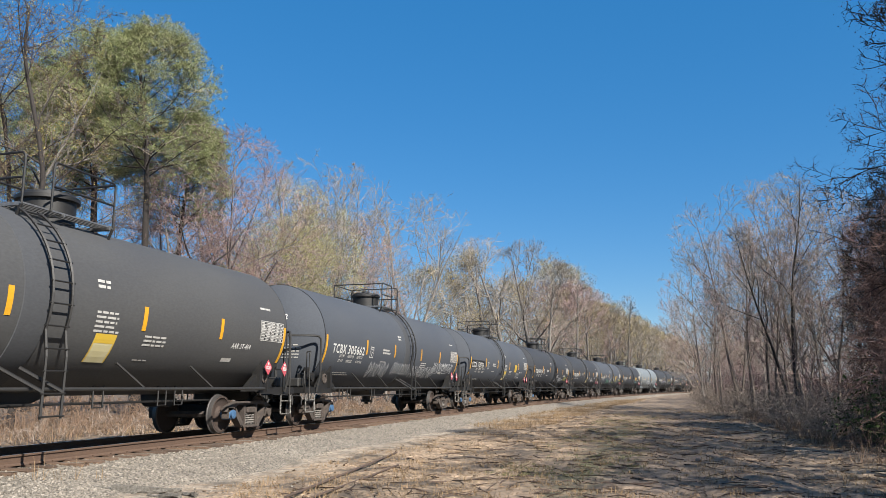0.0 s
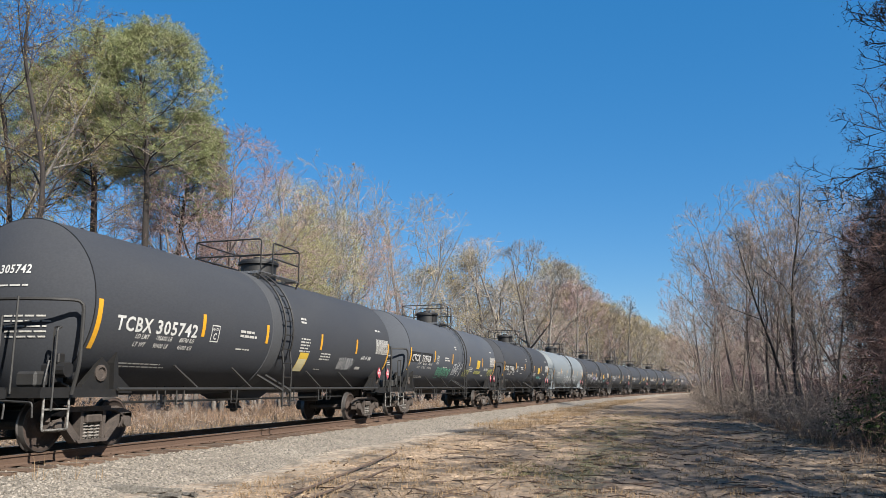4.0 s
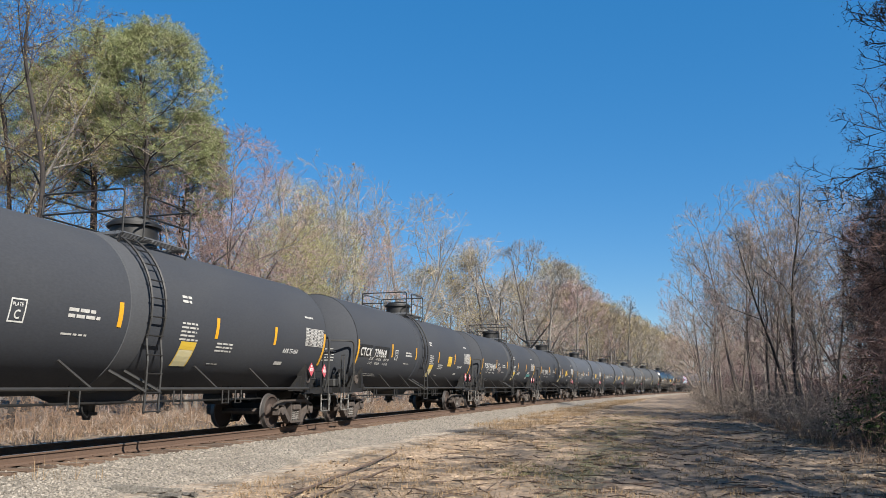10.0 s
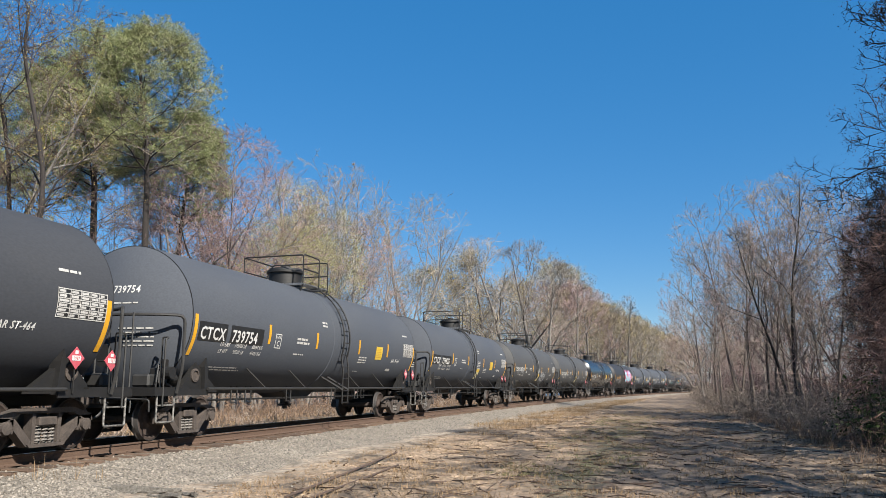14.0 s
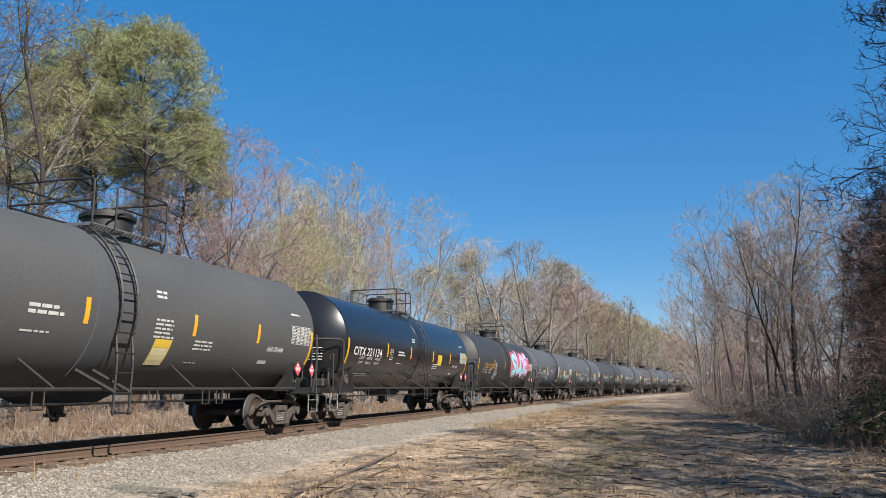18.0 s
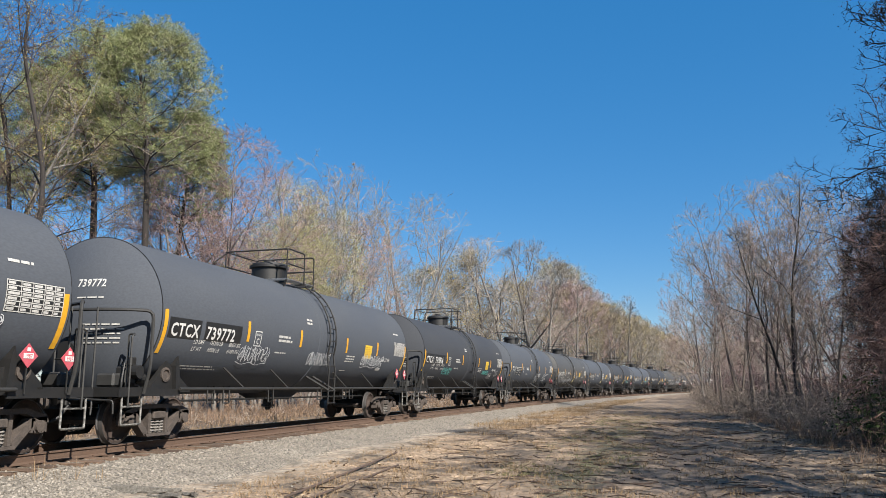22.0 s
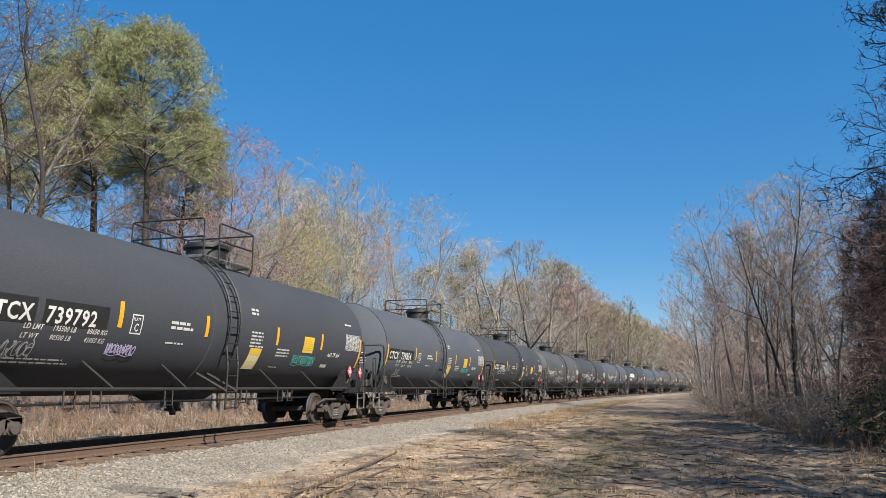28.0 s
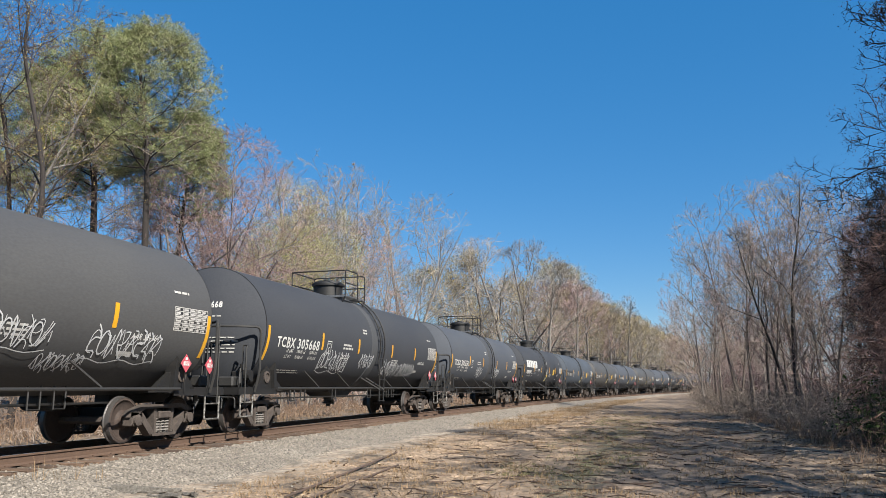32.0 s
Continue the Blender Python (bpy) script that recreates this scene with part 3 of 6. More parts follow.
# ---- the train ----
# mark, number, paint, letter colour, scribbles (colour, y, angle, width, height, seed)
CARS = [
    ("TCBX", "305690", "brown_grey_paint", "white", ()),
    ("TCBX", "305662", "grey_paint", "white", (("white", -2.75, -33, 1.9, 0.62, 1), ("white", -0.3, -29, 2.1, 0.5, 2), ("white", 2.5, -32, 3.1, 0.55, 102), ("white", 5.35, -22, 3.0, 0.4, 3))),
    ("CTCX", "739756", "grey_paint", "patch", (("grey", 4.6, -27, 1.0, 0.4, 4),)),
    ("TCBX", "305734", "dark_paint", "white", (("grey", 1.9, -33, 1.5, 0.4, 6), ("white", 3.7, -32, 1.5, 0.42, 5), ("yellow", 6.2, -27, 1.2, 0.4, 7))),
    ("TCBX", "305742", "dark_paint", "white", (("white", 4.0, -27, 1.2, 0.4, 8),)),
    ("CTCX", "739768", "grey_paint", "patch", (("green", -2.6, -29, 2.2, 0.45, 9), ("white", -0.3, -23, 1.6, 0.72, 10), ("yellow", 1.5, -28, 1.25, 0.42, 11), ("yellow", 3.75, -25.5, 1.3, 0.18, 109), ("yellow", 6.65, -22, 1.15, 0.4, 110))),
    ("CTCX", "739848", "dark_paint", "patch", (("teal", 4.0, -28, 1.3, 0.2, 12),)),
    ("CTCX", "301882", "pale_paint", "faded", (("bubble", -1.1, -32, 3.2, 0.78, 13), ("bubble", 2.6, -29, 2.9, 0.72, 14))),
    ("CTCX", "739782", "dark_paint", "white", (("grey", -4.2, -27.5, 0.65, 0.24, 15), ("white", -3.4, -32, 0.85, 0.62, 115), ("lilac", -2.45, -18, 1.5, 0.3, 16), ("white", -0.7, -19.5, 1.3, 0.36, 17), ("grey", -1.5, -36, 1.1, 0.32, 117), ("white", 1.5, -23, 0.95, 0.75, 116), ("grey", 3.2, -33, 1.5, 0.18, 118), ("teal", 4.7, -27, 0.95, 0.2, 18))),
    ("TCBX", "305712", "dark_paint", "white", ()),
    ("CTCX", "739868", "dark_paint", "patch", ()),
    ("TCBX", "305681", "dark_paint", "white", (("tan", -3.45, -16, 0.62, 0.36, 19), ("teal", 5.6, -24.5, 1.2, 0.18, 20))),
    ("CTCX", "739890", "dark_paint", "patch", ()),
    ("CTCX", "739754", "grey_paint", "patch", ()),
    ("CTCX", "739826", "grey_paint", "patch", ()),
    ("TCBX", "305705", "brown_grey_paint", "white", (("white", 2.55, -27, 1.8, 0.85, 21),)),
    ("TCBX", "305669", "brown_grey_paint", "white", ()),
    ("CITX", "221134", "gloss_black_paint", "white", ()),
    ("UTLX", "212837", "charcoal_paint", "ochre", (("white", -3.45, -28, 0.75, 0.55, 22), ("piece", 3.25, 1, 5.5, 1.6, 23))),
    ("CTCX", "739793", "grey_paint", "patch", (("white", -4.1, -21, 1.1, 0.72, 24), ("white", 0.75, -5, 0.9, 0.95, 25), ("white", 5.2, -20, 2.4, 0.34, 26))),
    ("CTCX", "739772", "grey_paint", "patch", (("white", -3.8, -24.5, 1.45, 0.4, 27), ("white", 0.0, -24, 1.5, 0.4, 28), ("white", 4.3, -21, 2.0, 0.36, 29))),
    ("CTCX", "739804", "dark_paint", "patch", (("teal", -3.95, -27, 1.4, 0.36, 30), ("teal", 3.65, -25, 1.35, 0.22, 32), ("grey", 4.85, -31, 0.85, 0.36, 31), ("grey", 6.35, -25, 0.75, 0.42, 131))),
    ("TCBX", "305720", "grey_paint", "white", (("black", -5.4, -15, 2.4, 0.5, 33), ("white", 1.5, -30, 1.6, 0.7, 133), ("white", 4.4, -28, 1.2, 0.7, 34))),
    ("GBRX", "704556", "brown_grey_paint", "white", (("white", -7.2, -23, 0.9, 0.42, 35), ("grey", -5.4, -34, 2.5, 0.5, 36), ("white", -3.0, -34, 2.6, 0.5, 136), ("white", -0.95, -29, 1.3, 0.45, 137))),
    ("CTCX", "739816", "grey_paint", "patch", (("white", 1.2, -12, 1.4, 0.7, 37),)),
    ("CTCX", "739792", "dark_paint", "patch", (("grey", -6.5, -32.5, 0.75, 0.32, 38), ("lilac", -4.05, -28, 0.8, 0.2, 39), ("teal", 3.65, -26, 1.4, 0.26, 40))),
    ("CTCX", "739854", "grey_paint", "patch", (("grey", -6.0, -34, 0.5, 0.3, 140), ("teal", 3.8, -23, 1.3, 0.2, 41))),
    ("CTCX", "739822", "dark_paint", "patch", ()),
    ("TCBX", "305721", "brown_grey_paint", "white", (("white", -3.15, -34, 1.7, 0.62, 42), ("white", -1.1, -36, 2.0, 0.8, 43), ("white", 2.0, -22, 2.3, 0.5, 44), ("white", 3.65, -40, 1.1, 0.4, 144), ("white", 5.1, -25, 2.0, 0.58, 45))),
    ("TCBX", "305668", "dark_paint", "white", (("white", -3.2, -25, 2.1, 0.62, 46), ("white", -0.6, -22, 1.15, 0.45, 47), ("white", 3.0, -30, 3.6, 0.6, 48))),
    ("TCBX", "305650", "grey_paint", "white", (("white", -2.0, -25, 1.2, 0.6, 50), ("white", 2.0, -25, 1.2, 0.6, 51))),
    ("bars", "", "dark_paint", "white", ()),
    ("CTCX", "739710", "blue_grey_paint", "patch", (("grey", 2.0, -25, 2.0, 0.6, 52),)),
    ("CTCX", "739720", "brown_grey_paint", "patch", (("grey", 2.0, -25, 2.0, 0.6, 53),)),
    ("CTCX", "739730", "grey_paint", "patch", ()),
    ("TCBX", "305740", "brown_grey_paint", "white", (("grey", 3.0, -25, 2.0, 0.6, 54),)),
    ("TCBX", "305750", "grey_paint", "white", ()),
    ("CTCX", "739760", "dark_paint", "patch", ()),
    ("CTCX", "739770", "grey_paint", "patch", ()),
    ("TCBX", "305780", "blue_grey_paint", "white", ()),
    ("CTCX", "739790", "dark_paint", "patch", ()),
    ("TCBX", "305800", "grey_paint", "white", ()),
    ("CTCX", "739810", "grey_paint", "patch", ()),
]


def letterings(words):
    """The outlines of words in the built-in font, one unit high, all converted at once."""
    made = {}
    for w, shear in words:
        cu = bpy.data.curves.new("lettering", "FONT")
        cu.body, cu.size, cu.shear, cu.resolution_u, cu.space_character, cu.offset = w, 1.0, shear, 2, 1.12, 0.022
        made[(w, shear)] = new("lettering", cu)
    dg = bpy.context.evaluated_depsgraph_get()
    out = {}
    for k, ob in made.items():
        out[k] = bpy.data.meshes.new_from_object(ob.evaluated_get(dg))
        bpy.data.objects.remove(ob)
    return out


WORDS = letterings(dict.fromkeys([(w, 0.0) for c in CARS for w in c[:2] if w and w != "bars"] + [(w, 0.2) for w in ("AAR ST-464", "LD LMT", "LT WT", "195500 LB", "90500 LB", "88650 KG", "41050 KG", "195600 LB", "90400 LB", "88700 KG", "41000 KG")] + [("PLATE", 0.0), ("C", 0.0), ("1987", 0.0), ("CRAFT.", 0.0)]))


def on_tank(bm, y, ang, off=0.006, step=0.12):
    """Bends flat work in (along, up) coordinates onto the near side of the tank, its origin at y and the angle ang."""
    zs = [v.co.y for v in bm.verts]
    k = math.floor(min(zs) / step) + 1
    while k * step < max(zs):
        bmesh.ops.bisect_plane(bm, geom=bm.verts[:] + bm.edges[:] + bm.faces[:], plane_co=(0, k * step, 0), plane_no=(0, 1, 0))
        k += 1
    for v in bm.verts:
        a, r = radians(ang) + v.co.y / RADIUS, RADIUS + off + v.co.z
        v.co = Vector((r * math.cos(a), y + v.co.x, AXIS_Z + r * math.sin(a)))
    return bm


def rect(bm, x0, y0, x1, y1, z=0.0):
    bm.faces.new([bm.verts.new(q) for q in ((x0, y0, z), (x1, y0, z), (x1, y1, z), (x0, y1, z))])


def word(bm, text, shear, x, y, height, narrow=0.85):
    b2 = bmesh.new()
    b2.from_mesh(WORDS[(text, shear)])
    w = max(v.co.x for v in b2.verts)
    k = height / 0.73
    for v in b2.verts:
        v.co = Vector((x + v.co.x * k * narrow, y + v.co.y * k, 0))
    tmp = bpy.data.meshes.new("tmp")
    b2.to_mesh(tmp)
    b2.free()
    bm.from_mesh(tmp)
    bpy.data.meshes.remove(tmp)
    return w * k * narrow


def bars(bm, x, y, w, h, rows, seed, gap=0.045):
    """Rows of small illegible print as plain bars broken into word lengths."""
    r = random.Random(seed)
    for k in range(rows):
        xx = x
        end = x + w * r.uniform(0.75, 1.0)
        while xx < end - 0.03:
            ln = min(r.uniform(0.08, 0.26), end - xx)
            rect(bm, xx, y - k * (h + gap), xx + ln, y - k * (h + gap) + h)
            xx += ln + 0.035


def stroke(bm, pts, width, z=0.0):
    """A ribbon of paint through flat points, each turn a little above the last."""
    q = [Vector(p) for p in pts]
    q = [p for k, p in enumerate(q) if k == 0 or (p - q[k - 1]).length > 1e-4]
    q[0] += (q[0] - q[1]).normalized() * width * 0.3
    q[-1] += (q[-1] - q[-2]).normalized() * width * 0.3
    last = None
    for k, p in enumerate(q):
        d0 = (p - q[k - 1]).normalized() if k else (q[1] - p).normalized()
        d1 = (q[k + 1] - p).normalized() if k < len(q) - 1 else d0
        n0, n1 = Vector((-d0.y, d0.x)), Vector((-d1.y, d1.x))
        n = n0 + n1
        n = n.normalized() if n.length > 0.2 else n0
        n *= width / 2 * min(1.5, 1 / max(0.3, n.dot(n0)))
        pair = (bm.verts.new((p.x + n.x, p.y + n.y, z)), bm.verts.new((p.x - n.x, p.y - n.y, z)))
        if last:
            bm.faces.new((last[0], last[1], pair[1], pair[0]))
        last = pair
        z += 0.00006
    return z


def scribble(w, h, seed):
    """A sprayed tag: crowded angular and looping strokes with no readable letters."""
    r = random.Random(seed)
    bm = bmesh.new()
    n = max(4, round(w / (h * 0.42)))
    z = 0.0
    wid = max(0.024, h * 0.05)
    for k in range(n):
        cx, cw = (k + 0.5) * w / n - w / 2, w / n * 0.6
        for layer in range(2):
            kind = r.randrange(4)
            p0, turns, ph = r.uniform(0, 6.28), r.uniform(0.7, 1.2), r.uniform(0, 6)
            pts = []
            if kind == 3:
                pts = [(cx + cw * r.uniform(-1, 1), h * q) for q in (r.uniform(0.7, 1.05), r.uniform(-0.05, 0.3), r.uniform(0.5, 0.9), r.uniform(0, 0.5))]
            else:
                for i in range(13):
                    t = i / 12
                    if kind == 0:
                        a = p0 + t * 6.28 * turns
                        pts.append((cx + cw * 0.8 * math.cos(a), h * (0.5 + 0.45 * math.sin(a) * (1 - 0.25 * t))))
                    elif kind == 1:
                        pts.append((cx + cw * (1.8 * t - 0.9), h * (0.5 + 0.5 * math.sin(ph + t * 6.5))))
                    else:
                        pts.append((cx + cw * math.sin(t * 8.0) * 0.8, h * (1 - t) + 0.1 * h * math.sin(t * 14 + ph)))
            z = stroke(bm, pts, wid * (1.0 if layer == 0 else 0.6), z)
    if r.random() < 0.5:
        stroke(bm, [(-w / 2 + w * i / 12, -0.1 * h + 0.08 * h * math.sin(i * 1.1 + seed)) for i in range(13)], wid * 0.7, z)
    return bm


def bubbles(w, h, seed):
    """Outlined rounded shapes leaning on one another, each with a small ring inside."""
    r = random.Random(seed)
    bm = bmesh.new()
    n = max(3, round(w / (h * 0.55)))
    z = 0.0
    for k in range(n):
        cx, cw = (k + 0.5) * w / n - w / 2, w / n * 0.62
        ph = [r.uniform(0, 6.28) for _ in range(2)]
        tall = r.uniform(0.42, 0.52)
        for rr, wd in ((1.0, 0.045), (r.uniform(0.2, 0.35), 0.035)):
            pts = []
            for i in range(25):
                a = i * math.tau / 24
                m = rr * (1 + 0.16 * math.sin(3 * a + ph[0]) + 0.08 * math.sin(5 * a + ph[1]))
                x, y = cw * m * math.cos(a), tall * h * m * math.sin(a)
                pts.append((cx + x + 0.2 * y, h * 0.5 + y))
            z = stroke(bm, pts, wd, z)
    return bm


def blob(bm, cx, cy, rx, ry, seed, z, rough=0.18, n=26):
    r = random.Random(seed)
    ph = [r.uniform(0, 6.28) for _ in range(3)]
    vs = []
    for k in range(n):
        a = k * math.tau / n
        m = 1 + rough * (math.sin(3 * a + ph[0]) + 0.6 * math.sin(5 * a + ph[1]) + 0.4 * math.sin(8 * a + ph[2]))
        vs.append(bm.verts.new((cx + rx * m * math.cos(a), cy + ry * m * math.sin(a), z)))
    bm.faces.new(vs)


def mural(thing, y, ang, w, h):
    """A large painted piece: a pink cloud, dark outlines and fat pale blue interlocking shapes over it."""
    ring = [(0.5 + 0.42 * math.cos(a), 0.5 + 0.46 * math.sin(a)) for a in [k * math.tau / 14 for k in range(15)]]
    shapes = ([[(0.95, 0.82), (0.5, 0.95), (0.1, 0.78), (0.35, 0.56), (0.85, 0.44), (0.75, 0.12), (0.1, 0.10)]],
              [[(0.25, 1.0), (0.2, 0.5), (0.22, 0.1), (0.6, 0.06), (1.0, 0.2)]],
              [ring],
              [[(0.85, 0.9), (0.25, 0.88), (0.2, 0.5), (0.25, 0.1), (0.95, 0.1)], [(0.25, 0.5), (0.75, 0.52)]])
    cell = w * 0.9 / 4
    bm = bmesh.new()
    for k in range(15):
        blob(bm, w * (-0.45 + 0.065 * k), 0.06 * h * math.sin(k * 2.1), w * 0.05, h * (0.40 + 0.07 * math.sin(k * 2.9)), 40 + k, k * 0.0002, 0.16)
    for cx, cy, rx, ry in ((-0.52, -0.12, 0.05, 0.20), (-0.51, 0.30, 0.018, 0.07), (-0.49, -0.42, 0.022, 0.06), (0.51, -0.10, 0.05, 0.24), (0.555, 0.16, 0.02, 0.06), (0.56, -0.02, 0.016, 0.04)):
        blob(bm, w * cx, h * cy, w * rx, h * ry, 70 + round(cx * 50), 0.0035, 0.05)
    part("mural_cloud", on_tank(bm, y, ang, 0.008, 0.15), "spray_pink", thing, "bright pink spray-painted cloud")
    for mat, fat, z, low in (("spray_rose", 0.62, 0.004, False), ("spray_maroon", 0.52, 0.009, False), ("spray_lilac", 0.41, 0.015, False), ("spray_cyan", 0.41, 0.021, True)):
        for k, lines in enumerate(shapes):
            bm = bmesh.new()
            for pts in lines:
                flat = [(-w * 0.45 + cell * (k + 0.04 + 0.92 * px), h * (0.82 * py - 0.41) + 0.05 * h * (1 if k % 2 else -1)) for px, py in pts]
                stroke(bm, flat, fat * h / 1.7, z)
            if low:
                # the blue covers the feet of the letters
                bmesh.ops.bisect_plane(bm, geom=bm.verts[:] + bm.edges[:] + bm.faces[:], plane_co=(0, (-0.02 if k % 2 else 0.08) * h, 0), plane_no=(0.25, 1, 0), clear_outer=True)
            part("mural_shape", on_tank(bm, y, ang, 0.008, 0.15), mat, thing, "fat pale blue and lilac painted shape")


def bogie_prototype():
    """A three-piece freight bogie with two wheelsets, its middle over the origin on the rail."""
    e = new("bogie")
    bm = bmesh.new()
    box(bm, (0, 0, 0.56), (1.95, 0.34, 0.24), bevel=0.03)
    box(bm, (0, 0, 0.72), (0.5, 0.36, 0.1), bevel=0.02)
    part("bolster", bm, "black_steel", e)
    for sx in (-1, 1):
        bm = bmesh.new()
        x0, x1 = sx * 0.93, sx * 1.11
        slab(bm, [(-1.10, 0.52), (-1.05, 0.64), (-0.62, 0.76), (0.62, 0.76), (1.05, 0.64), (1.10, 0.52), (0.98, 0.52), (0.6, 0.675), (-0.6, 0.675), (-0.98, 0.52)], x0, x1)
        for k in (-1, 1):
            slab(bm, [(k * 0.80, 0.58), (k * 0.70, 0.60), (k * 0.33, 0.23), (k * 0.36, 0.14), (k * 0.43, 0.14), (k * 0.80, 0.50)], x0, x1)
            slab(bm, [(k * 0.32, 0.18), (k * 0.25, 0.18), (k * 0.25, 0.67), (k * 0.33, 0.67)], x0, x1)
            slab(bm, [(k * 0.72, 0.36), (k * 0.72, 0.60), (k * 1.06, 0.62), (k * 1.06, 0.36), (k * 1.02, 0.36), (k * 1.02, 0.55), (k * 0.76, 0.55), (k * 0.76, 0.36)], x0, x1)
        slab(bm, [(-0.43, 0.175), (0.43, 0.175), (0.38, 0.12), (-0.38, 0.12)], sx * 0.92, sx * 1.14)
        part("side_frame", bm, "dusty_steel", e)
        bm = bmesh.new()
        box(bm, (sx * 1.02, 0, 0.54), (0.26, 0.40, 0.15), bevel=0.02)
        part("bolster_end", bm, "dusty_steel", e)
        for k in (-0.15, 0.0, 0.15):
            bm = bmesh.new()
            turns = [(sx * 1.05 + 0.062 * math.cos(a), k + 0.062 * math.sin(a), 0.175 + 0.29 * i / 25) for i in range(26) for a in (i * math.tau / 5,)]
            pipe(bm, turns, 0.018, 3)
            part("coil_spring", bm, "spring_steel", e)
        for k in (-0.889, 0.889):
            bm = bmesh.new()
            lathe(bm, [(0.0, sx * 0.86), (0.125, sx * 0.86), (0.125, sx * 1.10), (0.105, sx * 1.11), (0.105, sx * 1.165), (0.05, sx * 1.175)], "X", 14, (0, k, 0.457))
            for j in range(3):
                a = j * math.tau / 3 + 0.4
                box(bm, (sx * 1.16, k + 0.062 * math.cos(a), 0.457 + 0.062 * math.sin(a)), (0.03, 0.028, 0.028))
            part("bearing_cap", bm, "dusty_steel", e)
    for k in (-1, 1):
        bm = bmesh.new()
        rod(bm, (-0.85, k * 0.37, 0.38), (0.85, k * 0.37, 0.38), 0.045, 6)
        for sx in (-1, 1):
            box(bm, (sx * 0.74, k * 0.42, 0.42), (0.09, 0.06, 0.32), pose(0, 0, 0, k * 12))
        part("brake_beam", bm, "black_steel", e)
    me = wheelset_mesh()
    for k in (-0.889, 0.889):
        ws = new("wheelset", me)
        ws.parent = e
        ws.matrix_parent_inverse = Matrix.Translation((0, k, 0.457))
    return e


def wheelset_mesh():
    """Two wheels pressed on one axle."""
    disc = [(0.03, 0.70), (0.425, 0.70), (0.436, 0.812), (0.395, 0.82), (0.375, 0.79), (0.30, 0.752), (0.20, 0.755), (0.14, 0.80), (0.13, 0.85)]
    tread = [(0.44, 0.682), (0.483, 0.69), (0.483, 0.706), (0.461, 0.722), (0.455, 0.80), (0.45, 0.817), (0.44, 0.817)]
    axle = [(0.0, -0.88), (0.075, -0.88), (0.085, -0.70), (0.08, -0.3), (0.08, 0.3), (0.085, 0.70), (0.075, 0.88), (0.0, 0.88)]
    bm = bmesh.new()
    for index, (prof, sides, segs) in enumerate(((disc, (-1, 1), 24), (tread, (-1, 1), 24), (axle, (1,), 6))):
        for sx in sides:
            old = set(bm.faces)
            lathe(bm, [(r, sx * h) for r, h in prof], "X", segs, capped=index != 1)
            for fc in bm.faces:
                if fc not in old:
                    fc.material_index = index
    me = mesh_of("wheelset", bm, "wheel_face", True)
    me.materials.append(M["wheel_tread"])
    me.materials.append(M["dusty_steel"])
    return me


def head_depth(q):
    """How far the head stands out at the share q of the radius."""
    return math.sqrt(2.71 ** 2 - (RADIUS * min(q, 1.0)) ** 2) - math.sqrt(2.71 ** 2 - RADIUS ** 2)


def tank_mesh(paint, plain=False):
    bm = bmesh.new()
    # dished heads, part of a sphere
    dish = [(RADIUS * 0.99 * q + 0.001, head_depth(q)) for q in (math.sin(k / 12 * math.pi / 2) for k in range(13))]
    prof = [(r, -7.74 - d) for r, d in dish]
    prof += [(RADIUS, -7.735), (RADIUS, -7.70), (RADIUS, 7.70), (RADIUS, 7.735)]
    prof += [(r, 7.74 + d) for r, d in dish[::-1]]
    lathe(bm, prof, "Y", 60, (0, 0, AXIS_Z))
    return mesh_of("tank", bm, paint, True)


